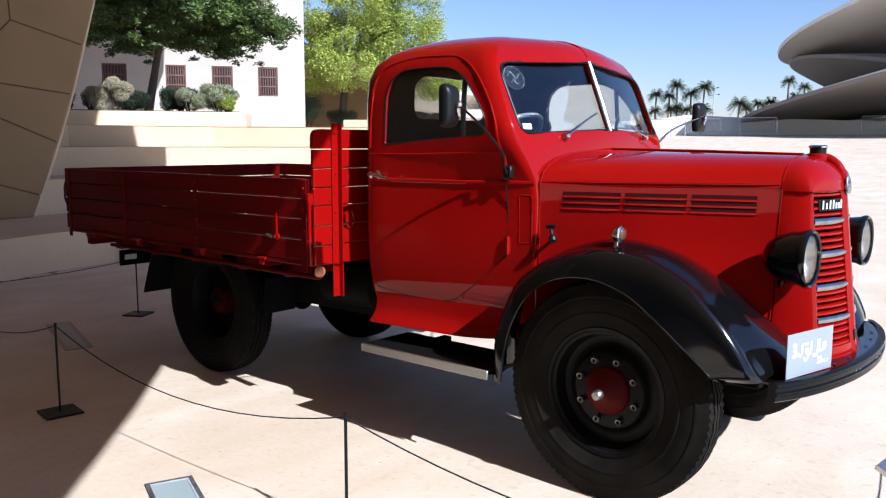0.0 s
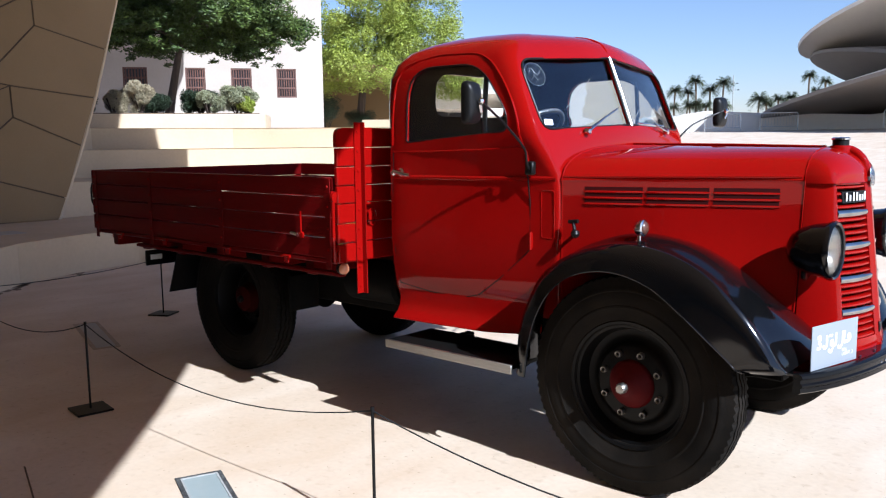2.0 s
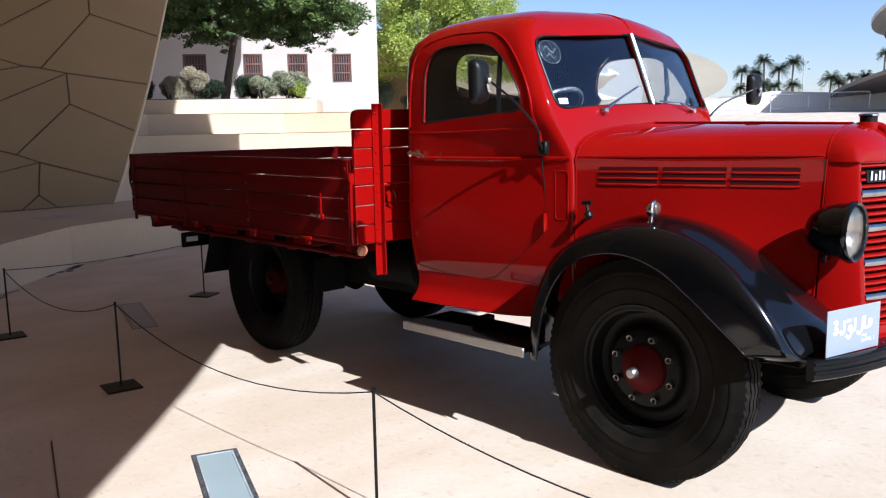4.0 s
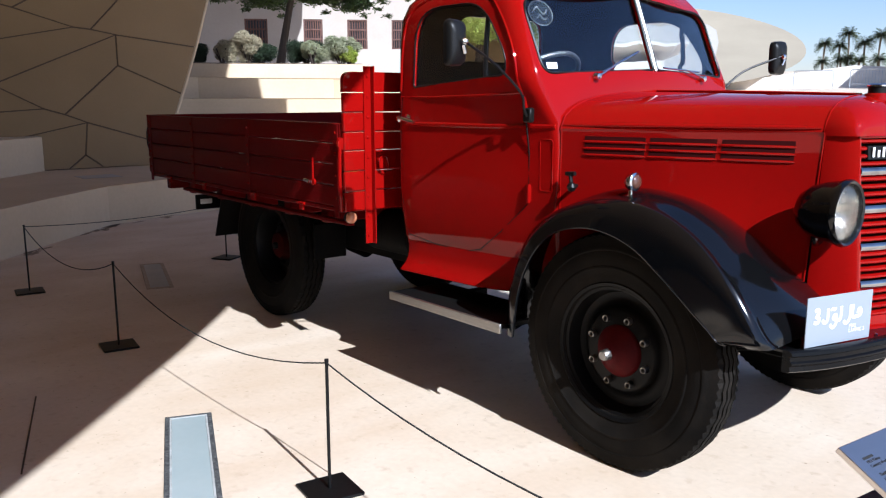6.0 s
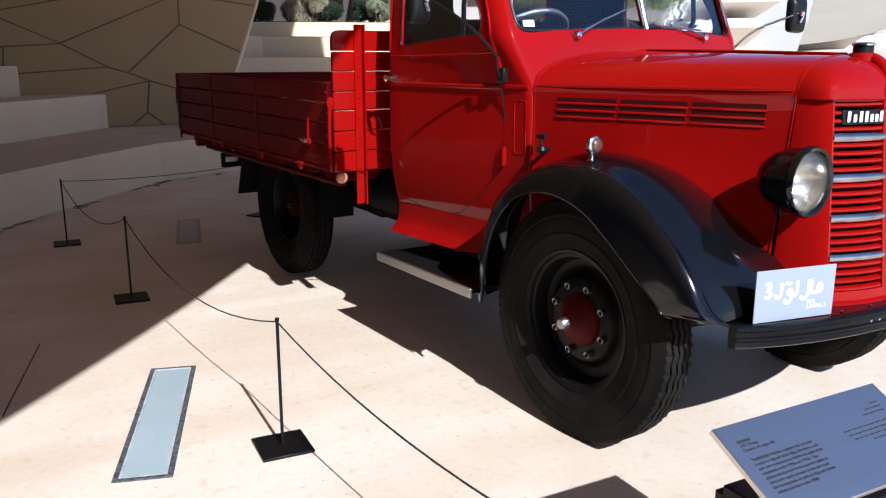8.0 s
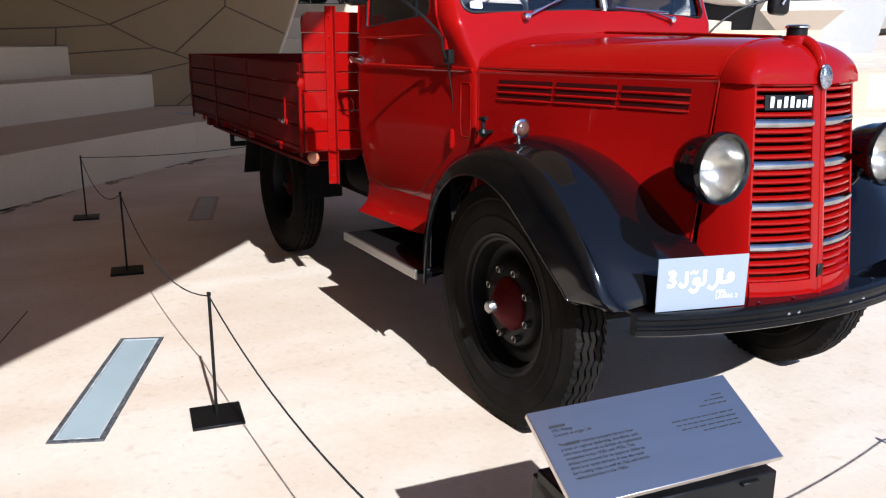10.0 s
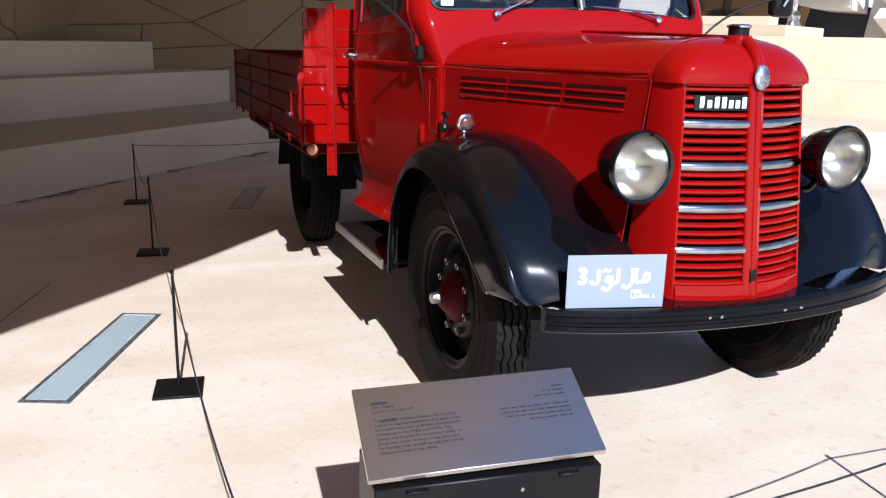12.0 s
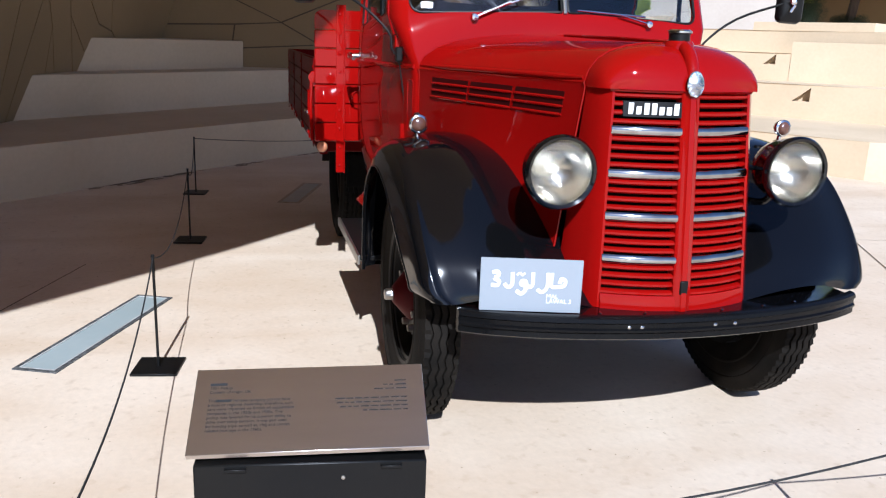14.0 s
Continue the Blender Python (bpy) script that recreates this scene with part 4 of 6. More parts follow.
def cab_cutters():
    """Openings for the door windows, the two screens and the rear window."""
    door = rounded([(-1.243, 1.437), (-1.243, 1.79), (-0.80, 1.79), (-0.638, 1.567), (-0.635, 1.483)], [0.02, 0.16, 0.12, 0.08, 0.035], 6)
    n = len(door)
    side = from_lists([(p.x, -1.2, p.y) for p in door] + [(p.x, 1.2, p.y) for p in door],
                      [tuple(range(n)), tuple(range(n, 2 * n))] + [(k, (k + 1) % n, n + (k + 1) % n, n + k) for k in range(n)])
    cuts = [side]
    for s in (1, -1):
        w = rounded(WINDSCREEN(s), [0.01, 0.01, 0.08, 0.05], 6)
        n = len(w)
        cuts.append(from_lists([(-0.74, p.x, p.y) for p in w] + [(0.1, p.x, p.y) for p in w],
                               [tuple(range(n)), tuple(range(n, 2 * n))] + [(k, (k + 1) % n, n + (k + 1) % n, n + k) for k in range(n)]))
    rear = rounded([(-0.31, 1.575), (-0.31, 1.80), (0.31, 1.80), (0.31, 1.575)], [0.06, 0.1, 0.1, 0.06], 6)
    n = len(rear)
    cuts.append(from_lists([(-1.6, p.x, p.y) for p in rear] + [(-1.2, p.x, p.y) for p in rear],
                           [tuple(range(n)), tuple(range(n, 2 * n))] + [(k, (k + 1) % n, n + (k + 1) % n, n + k) for k in range(n)]))
    return cuts


def build_cab():
    skin = loft([plan_ring(*row) for row in CAB], True, True)
    bmesh.ops.recalc_face_normals(skin, faces=skin.faces[:])
    rows = [(z + (0.02 if z < 0.61 else -0.018 if z > 1.86 else -0.006 if z > 1.8 else 0), xr + 0.018, xf - 0.018, xs - 0.018, wr - 0.018, wf - 0.018, rr, rf)
            for z, xr, xf, xs, wr, wf, rr, rf in CAB]
    inner = loft([plan_ring(*row) for row in rows], True, True)
    bmesh.ops.recalc_face_normals(inner, faces=inner.faces[:])
    bmesh.ops.reverse_faces(inner, faces=inner.faces[:])
    for f in inner.faces:
        f.material_index = 1
    skin = join(skin, inner)
    me = bpy.data.meshes.new("cab_shell")
    skin.to_mesh(me)
    skin.free()
    me.materials.append(RED)
    me.materials.append(CAB_LINING)
    cab = tagged(new("cab_shell", me), "glossy red rounded steel cab with dark lining")
    cab.parent = truck
    cut(cab, *cab_cutters())
    return cab


cab = build_cab()


def cab_level(z):
    """The cab's measures at a height."""
    for a, b in zip(CAB, CAB[1:]):
        if a[0] <= z <= b[0]:
            t = (z - a[0]) / (b[0] - a[0])
            return [p + (q - p) * t for p, q in zip(a, b)]


def cab_side(x, z):
    """Half width of the cab's side at a place, corners included."""
    _, xr, xf, xs, wr, wf, rr, rf = cab_level(z)
    if x < xr + rr:
        c = min((xr + rr - x) / rr, 1)
        return wr - rr + rr * math.sqrt(max(1 - c * c, 0))
    if x > xs - rf:
        c = min((x - xs + rf) / rf, 1)
        return wf - rf * 0.8 * (1 - math.sqrt(max(1 - c * c, 0)))
    u = (x - xr - rr) / (xs - rf - xr - rr)
    return wr + (wf - wr) * u + 0.0075 * math.sin(math.pi * u)


def on_side(points, out, s):
    """Plane points (x, z) laid on the cab's side."""
    return [Vector((x, s * (cab_side(x, z) + out), z)) for x, z in points]


def cab_front(y, z):
    """x of the windscreen face at a place."""
    _, xr, xf, xs, wr, wf, rr, rf = cab_level(z)
    y1 = wf - rf * 0.8
    if abs(y) > y1:
        c = min(max(1 - (wf - abs(y)) / (0.8 * rf), 0), 1)
        return xs - rf + rf * math.sqrt(max(1 - c * c, 0))
    t = 1 - min(abs(y) / y1, 1)
    return xs + (xf - xs) * math.sin(t * math.pi / 2)


def pane(name, outline, place, depth, mat=GLASS, parent=None, label=""):
    """A glass pane that follows a skin: an outline filled round its middle, 4 mm thick."""
    mid = sum(outline, Vector((0, 0))) / len(outline)
    rings = [[place(mid.lerp(p, k), d) for p in outline] for d, ks in ((depth, (0.02, 0.35, 0.7, 1.0)), (depth + 0.004, (1.0, 0.7, 0.35, 0.02))) for k in ks]
    ob = part(name, loft(rings, True, True), mat, parent or cab, label)
    if mat in (GLASS, DOOR_GLASS):
        ob.visible_shadow = False
    return ob


def build_glazing():
    door = rounded([(-1.243, 1.437), (-1.243, 1.79), (-0.80, 1.79), (-0.638, 1.567), (-0.635, 1.483)], [0.02, 0.16, 0.12, 0.08, 0.035], 6)
    for s in (-1, 1):
        pane("door_window", door, lambda p, d: Vector((p.x, s * (cab_side(p.x, min(max(p.y, 0.7), 1.9)) - 0.012 - d), p.y)), 0.0, DOOR_GLASS, truck)
        ring = [p.to_3d() for p in door]
        seal = tube(on_side([(p.x, p.y) for p in ring] + [(ring[0].x, ring[0].y)], -0.002, s), 0.0045, 6)
        part("window_seal", seal, MATT_BLACK, truck)
        part("vent_bar", tube(on_side([(-0.765, 1.46), (-0.767, 1.6), (-0.77, 1.765)], -0.012, s), 0.0125, 6), MATT_BLACK, truck)
    for s in (1, -1):
        w = rounded(WINDSCREEN(s), [0.01, 0.01, 0.08, 0.05], 6)
        pane("windscreen", w, lambda p, d: Vector((cab_front(p.x, p.y) - 0.014 - d, p.x, p.y)), 0.0, GLASS, truck)
        pts = [Vector((cab_front(p.x, p.y) + 0.001, p.x, p.y)) for p in w]
        part("windscreen_seal", tube(pts + [pts[0]], 0.0055, 6), MATT_BLACK, truck, "black rubber windscreen seal")
    zs = [1.505, 1.55, 1.65, 1.75, 1.81, 1.842]
    part("centre_pillar", tube([(cab_front(0, z) + 0.002, 0, z) for z in zs], 0.0085, 8), STEEL, truck, "bright chrome windscreen divider")


build_glazing()


def build_doors():
    for s in (-1, 1):
        # recessed shut lines drawn by thin dark beads, the waist moulding, hinges and handle
        line = [(-1.33, 1.40), (-1.335, 1.2), (-1.335, 0.9), (-1.33, 0.73), (-1.15, 0.70), (-0.95, 0.69), (-0.85, 0.715), (-0.72, 0.81), (-0.60, 0.915), (-0.56, 0.955), (-0.557, 1.15), (-0.555, 1.40)]
        part("door_gap", tube(on_side(line, -0.0015, s), 0.0035, 5), MATT_BLACK, truck)
        part("waist_moulding", tube(on_side([(-1.31, 1.268), (-1.1, 1.27), (-0.8, 1.27), (-0.56, 1.273), (-0.43, 1.275)], 0.0, s), 0.011, 8), RED, truck)
        outer = spline([(-1.34, 1.42, 0), (-1.338, 1.6, 0), (-1.295, 1.78, 0), (-1.12, 1.838, 0), (-0.95, 1.842, 0), (-0.80, 1.825, 0), (-0.69, 1.74, 0), (-0.595, 1.57, 0), (-0.56, 1.40, 0)], 4)
        part("door_frame_bead", tube(on_side([(p.x, p.y) for p in outer], 0.0, s), 0.007, 6), RED, truck)
        for z in (1.355, 0.995):
            part("door_hinge", join(box(-0.572, -0.545, *sorted((s * (cab_side(-0.56, z) - 0.02), s * (cab_side(-0.56, z) + 0.010))), z - 0.035, z + 0.035, 0.005, 2),
                                        tube([(-0.552, s * (cab_side(-0.552, z) + 0.009), z - 0.04), (-0.552, s * (cab_side(-0.552, z) + 0.009), z + 0.04)], 0.008, 8)), RED, truck)
        y = s * (cab_side(-1.275, 1.29) + 0.002)
        part("door_handle", join(lathe([(0.0, 0.0), (0.022, 0.0), (0.022, s * 0.006), (0.013, s * 0.012), (0.011, s * 0.04), (0.016, s * 0.046), (0.016, s * 0.056), (0.009, s * 0.064), (0, s * 0.065)], 16, "y", (-1.275, y, 1.292)),
                                 tube(spline([(-1.29, y + s * 0.05, 1.296), (-1.255, y + s * 0.056, 1.294), (-1.21, y + s * 0.05, 1.285), (-1.175, y + s * 0.045, 1.281)], 3), 0.0095, 10)), CHROME, truck, "small chrome door handle")
        part("window_ledge", tube(on_side([(-1.335, 1.392), (-1.1, 1.392), (-0.8, 1.4), (-0.57, 1.412)], 0.0, s), 0.0055, 8), RED, truck)
        # cowl panel
        cw = [(p.x, p.y) for p in rounded([(-0.502, 1.01), (-0.502, 1.222), (-0.44, 1.222), (-0.44, 1.01)], 0.014, 3)]
        part("cowl_hatch", tube(on_side(cw + cw[:1], 0.0, s), 0.0028, 5), RED, truck)
        # flared sill under the door
        prof = [(0.0, 0.70), (0.0, 0.665), (0.002, 0.635), (0.009, 0.61), (0.022, 0.588), (0.04, 0.57), (0.053, 0.56), (0.056, 0.553), (0.045, 0.548), (0.0, 0.55), (-0.05, 0.56), (-0.05, 0.70)]
        rings = []
        for x in [-1.345, -1.34, -1.25, -1.05, -0.9, -0.8, -0.72, -0.66, -0.6, -0.52]:
            k = 1.0 if x < -0.8 else max(0.05, 1 - (x + 0.8) / 0.3)
            lift = 0.0 if x < -0.8 else 0.02 * ((x + 0.8) / 0.28) ** 2
            rings.append([Vector((x, s * (cab_side(x, 0.70) + o * k), z + (lift if z < 0.69 else 0))) for o, z in prof])
        part("sill", loft(rings), RED, truck, "flared red sill panel")
        # running board
        board = part("running_board", box(-1.3, -0.525, min(s * 0.5, s * 0.825), max(s * 0.5, s * 0.825), 0.44, 0.462, 0.004), MATT_BLACK, truck, "black running board")
        part("edge_strip", box(-1.305, -0.52, min(s * 0.825, s * 0.838), max(s * 0.825, s * 0.838), 0.424, 0.466, 0.003), STEEL, board, "worn bright steel edge strip")
        for x in (-1.15, -0.65):
            part("bracket", box(x - 0.025, x + 0.025, min(s * 0.35, s * 0.7), max(s * 0.35, s * 0.7), 0.396, 0.439, 0.004), CHASSIS, board)
        # outside mirror on its arm
        y0 = s * (cab_side(-0.55, 1.33) + 0.01)
        mx = -0.56 if s < 0 else -0.43
        arm = spline([(-0.535, y0, 1.30), (-0.535, y0 + s * 0.03, 1.345), (-0.54, y0 + s * 0.045, 1.41), (mx * 0.5 - 0.28, y0 + s * 0.17, 1.52), (mx + 0.035, s * 1.035, 1.60)], 4)
        mir = part("wing_mirror", tube(arm, 0.0055, 8), MATT_BLACK, truck, "black wing mirror on a bent arm")
        part("clamp", box(-0.56, -0.515, min(y0 - 0.015, y0 + 0.015), max(y0 - 0.015, y0 + 0.015), 1.29, 1.35, 0.006), MATT_BLACK, mir)
        half = 0.046 if s < 0 else 0.062
        head = rounded([(-half, -0.09), (-half, 0.076), (half, 0.083), (half, -0.095)], 0.03, 5)
        rings = []
        for d, k in ((0.0, 0.97), (0.012, 1.0), (0.03, 0.93), (0.042, 0.7), (0.047, 0.3)):
            rings.append([Vector((mx - 0.012 + d, s * 1.055 + s * p.x * k, 1.60 + p.y * k)) for p in head])
        part("mirror_case", loft(rings), MATT_BLACK, mir)
        part("mirror_glass", loft([[Vector((mx - 0.0125 - e, s * 1.055 + s * p.x * k, 1.60 + p.y * k)) for p in head] for e, k in ((0, 0.93), (0.003, 0.9))]), MIRROR, mir)
        part("mirror_joint", join(lathe([(0, -0.016), (0.011, -0.012), (0.016, 0), (0.011, 0.012), (0, 0.016)], 14, "y", (mx + 0.042, s * 1.042, 1.598)),
                                  tube([(mx + 0.045, s * 1.05, 1.585), (mx + 0.04, s * 1.035, 1.555)], 0.007, 8)), CHROME, mir, "small bright mirror joint")


build_doors()


def lean(x):
    """How far the bonnet's sides widen downwards, a metre."""
    return 0.125 * min(max((x + 0.41) / 0.35, 0), 1)


def bonnet_ring(x, w, zc, zt, zb, crown=2.4, n=12):
    """One cross-section of the bonnet: upright sides to the crease zc, then a rounded top up to zt."""
    foot = lean(x) * (zc - zb)
    pts = [(-w - foot, zb), (-w - foot / 2, (zb + zc) / 2), (-w, zc - 0.012), (-w - 0.006, zc)]
    for k in range(1, n):
        a = math.pi * (k / n)
        c, s = math.cos(a), math.sin(a)
        pts.append((-(w - 0.004) * math.copysign(abs(c) ** (2 / crown), c), zc + (zt - zc) * abs(s) ** (2 / crown)))
    pts += [(w + 0.006, zc), (w, zc - 0.012), (w + foot / 2, (zb + zc) / 2), (w + foot, zb)]
    return [Vector((x, y, z)) for y, z in pts]


def bonnet_w(x):
    return 0.4585 - 0.364 * x


def build_bonnet():
    rings = []
    for k in range(13):
        x = -0.412 + k * (0.498 + 0.412) / 12
        rings.append(bonnet_ring(x, bonnet_w(x), 1.268 + 0.006 * k / 12, 1.418 - 0.018 * k / 12, 0.70, 2.5))
    bonnet = part("bonnet", solidified(loft(rings, False, False), 0.006), RED, truck, "glossy red tapering bonnet")
    seam = [p + Vector((0.002, 0, 0)) for p in bonnet_ring(0.4985, bonnet_w(0.4985) + 0.001, 1.274, 1.4005, 0.70, 2.5)]
    part("bonnet_seam", tube(seam, 0.003, 6), RED, truck)
    seam = bonnet_ring(-0.4125, bonnet_w(-0.4125) + 0.002, 1.268, 1.4185, 0.78, 2.5)
    part("bonnet_seam", tube(seam, 0.003, 6), RED, truck)
    part("bonnet_hinge", tube([(-0.44, 0, 1.42), (0.1, 0, 1.412), (0.49, 0, 1.402)], 0.006, 6), RED, truck)
    for s in (-1, 1):
        edge = [Vector((x, s * (bonnet_w(x) + 0.001), 1.284 + 0.004 * (x + 0.41))) for x in (-0.405, -0.2, 0.0, 0.2, 0.4, 0.49)]
        part("bonnet_moulding", tube(edge, 0.011, 10, [0.004, 0.011, 0.011, 0.011, 0.011, 0.006]), RED, bonnet)
    # side louvres: flat slots in a painted shade of red between proud ribs
    for s in (-1, 1):
        out = Vector((0.364, s, 0)).normalized()
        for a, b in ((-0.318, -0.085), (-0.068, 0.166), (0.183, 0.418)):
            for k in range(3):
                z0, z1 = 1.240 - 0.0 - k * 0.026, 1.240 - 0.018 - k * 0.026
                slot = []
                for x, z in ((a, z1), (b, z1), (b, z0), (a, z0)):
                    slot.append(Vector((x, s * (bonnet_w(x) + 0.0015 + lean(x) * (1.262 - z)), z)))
                part("louvre_slot", from_lists(slot + [p - out * 0.002 for p in slot], [(0, 1, 2, 3), (4, 5, 6, 7), (0, 1, 5, 4), (1, 2, 6, 5), (2, 3, 7, 6), (3, 0, 4, 7)]), LOUVRE, bonnet, "louvre slot with its shade painted in dark red")
                rib = [Vector((x, s * (bonnet_w(x) + 0.003 + lean(x) * (1.262 - z1)), z1 - 0.003)) for x in (a - 0.004, a + 0.008, (a + b) / 2, b - 0.008, b + 0.004)]
                part("louvre_rib", tube(rib, 0.0055, 8, [0.003, 0.0055, 0.0055, 0.0055, 0.003]), RED, bonnet)
        # bonnet catch
        p = Vector((-0.345, s * bonnet_w(-0.345), 1.04))
        part("bonnet_catch", join(tube([p, p + out * 0.055], 0.008, 8), lathe([(0, -0.02), (0.014, -0.014), (0.02, 0), (0.014, 0.014), (0, 0.02)], 14, "z", p + out * 0.06),
                                  tube([p + out * 0.058, p + out * 0.05 + Vector((-0.012, 0, 0.05))], 0.008, 8),
                                  tube([p + out * 0.05 + Vector((-0.034, 0, 0.05)), p + out * 0.05 + Vector((0.012, 0, 0.054))], 0.009, 8)), MATT_BLACK, bonnet)


build_bonnet()


def grille_x(y, z):
    """The bowed, slightly raked face of the grille."""
    return 0.645 + (1.27 - z) * 0.115 - 1.0 * y * y


def half_grille(z):
    return 0.222 + (1.27 - z) * 0.035


def build_nose():
    # radiator shell: cheeks, dome and foot round the open grille
    for s in (-1, 1):
        rings = []
        for z in [0.60, 0.75, 0.9, 1.05, 1.18, 1.262]:
            g = half_grille(z)
            gx = grille_x(g, z)
            wz = bonnet_w(0.5) - 0.004 + 0.09 * (1.262 - z)
            pts = [(0.502, wz), (0.54, wz - 0.006), (gx - 0.035, g + 0.035), (gx - 0.012, g + 0.024), (gx + 0.004, g + 0.008), (gx + 0.004, g), (gx - 0.03, g), (gx - 0.05, g + 0.02), (0.502, wz - 0.03)]
            rings.append([Vector((x, s * y, z)) for x, y in pts])
        part("grille_cheek", loft(rings), RED, truck)
    # a smooth dome: sections across from the seam to the front lip
    dome = []
    for k in range(11):
        t = k / 10
        x = 0.502 + 0.158 * math.sin(t * math.pi / 2)
        drop = 1 - math.cos(t * math.pi / 2)
        w = bonnet_w(0.5) - 0.06 * t ** 2
        zt = 1.400 - 0.125 * drop
        ring = []
        for j in range(25):
            a = math.pi * j / 24
            c, sn = math.cos(a), math.sin(a)
            y = -w * math.copysign(abs(c) ** 0.8, c)
            z = 1.262 + max(zt - 1.262, 0.012) * abs(sn) ** 0.8
            xx = x - (t ** 1.5) * 1.0 * min(y * y, 0.06)
            ring.append(Vector((xx, y, z)))
        dome.append(ring)
    lip = [Vector((p.x - 0.004, p.y * 0.995, 1.258)) for p in dome[-1]]
    dome.append([Vector((p.x + 0.003, p.y, 1.262)) for p in dome[-1]])
    dome.append(lip)
    part("radiator_shell", loft(dome, False, False), RED, truck, "glossy red domed radiator shell", sharp=60)
    part("shell_ridge", tube(spline([(0.545, 0, 1.392), (0.59, 0, 1.383), (0.625, 0, 1.354), (0.644, 0, 1.315), (0.652, 0, 1.28)], 4), 0.021, 12), RED, truck)
    part("grille_lip", tube([(grille_x(y, 1.262) + 0.006, y, 1.262) for y in [-0.235 + 0.047 * k for k in range(11)]], 0.008, 6), RED, truck)
    foot = []
    for y in [-0.246 + 0.0492 * k for k in range(11)]:
        xg = grille_x(y, 0.62)
        foot.append([Vector((x, y, z)) for x, z in ((xg + 0.006, 0.645), (xg + 0.012, 0.62), (xg + 0.012, 0.585), (xg - 0.06, 0.585), (xg - 0.06, 0.645))])
    part("grille_foot", loft(foot), RED, truck)
    # radiator behind, centre bar, slats and bright bars
    part("radiator_core", box(0.46, 0.545, -0.25, 0.25, 0.62, 1.255, 0.003), CHASSIS, truck)
    bar = []
    for z in [0.60 + 0.0665 * k for k in range(11)]:
        x = grille_x(0, z)
        bar.append([Vector((x + dx, dy, z)) for dx, dy in ((-0.03, -0.03), (0.004, -0.03), (0.012, -0.022), (0.014, -0.012), (0.019, -0.008), (0.019, 0.008), (0.014, 0.012), (0.012, 0.022), (0.004, 0.03), (-0.03, 0.03))])
    centre = part("grille_bar", loft(bar), RED, truck)
    part("crank_hole", box(grille_x(0, 0.67) + 0.012, grille_x(0, 0.67) + 0.0205, -0.013, 0.013, 0.65, 0.695, 0.003), MATT_BLACK, centre)
    n = 24
    for s in (-1, 1):
        for k in range(n):
            z = 1.245 - k * (0.595 / (n - 1))
            bright = k in (4, 9, 14, 19)
            g = half_grille(z) + 0.004
            ys = [0.026 + (g - 0.026) * j / 5 for j in range(6)]
            rings = []
            h = 0.0138 if bright else 0.0078
            for y in ys:
                x = grille_x(y, z) + (0.004 if bright else 0.0)
                sec = ((-0.022, -1), (0.0, -1), (0.004, -0.75), (0.0065, -0.3), (0.0065, 0.2), (0.004, 0.7), (-0.001, 1), (-0.022, 1)) if bright else ((-0.022, -0.75), (-0.004, -1), (0.003, -0.4), (0.003, 0.4), (-0.004, 1), (-0.022, 0.88))
                rings.append([Vector((x + dx, s * y, z + h * k)) for dx, k in sec])
            part("chrome_bar" if bright else "grille_slat", loft(rings), DARKENED_CHROME if bright else RED, truck, "bright chrome grille bar" if bright else "")
    # name plate: seven plain white shapes on black
    plate = part("name_plate", loft([[Vector((grille_x(y, z) + d, y, z)) for d, z in ((-0.004, 1.183), (0.006, 1.183), (0.006, 1.228), (-0.004, 1.228))] for y in [-0.2 + 0.0285 * k for k in range(7)]]), MATT_BLACK, truck, "black name plate with white marks")
    for k, hgt in enumerate([0.034, 0.024, 0.034, 0.034, 0.024, 0.024, 0.034]):
        y0 = -0.188 + k * 0.0222
        x = grille_x(y0 + 0.008, 1.2) + 0.006
        part("name_mark", box(x, x + 0.003, y0, y0 + 0.0165, 1.190, 1.190 + hgt, 0.0014, 2), WHITE, plate)
    crest = part("crest", lathe([(0, 0.0), (0.027, 0.0), (0.03, 0.003), (0.028, 0.006), (0.022, 0.006), (0.016, 0.009), (0.008, 0.011), (0, 0.0115)], 28, "x"), EMBOSSED, truck, "oval embossed chrome crest")
    crest.matrix_local = pose(0.668, 0, 1.283, 0, -7, 0) @ Matrix.Diagonal((1, 0.95, 1.3, 1))
    cap = part("filler_cap", lathe([(0, 1.40), (0.032, 1.40), (0.032, 1.428), (0.036, 1.43), (0.036, 1.436), (0.03, 1.439), (0, 1.44)], 24, "z", (0.545, 0, 0)), MATT_BLACK, truck, "black radiator filler cap")
    part("cap_collar", lathe([(0, 1.375), (0.046, 1.375), (0.046, 1.398), (0.04, 1.406), (0.03, 1.408), (0, 1.408)], 28, "z", (0.545, 0, 0)), RED, truck)
    part("cap_ring", lathe([(0.03, 1.4305), (0.0375, 1.4305), (0.0375, 1.436), (0.03, 1.4405)], 24, "z", (0.545, 0, 0)), CHROME, cap)


build_nose()


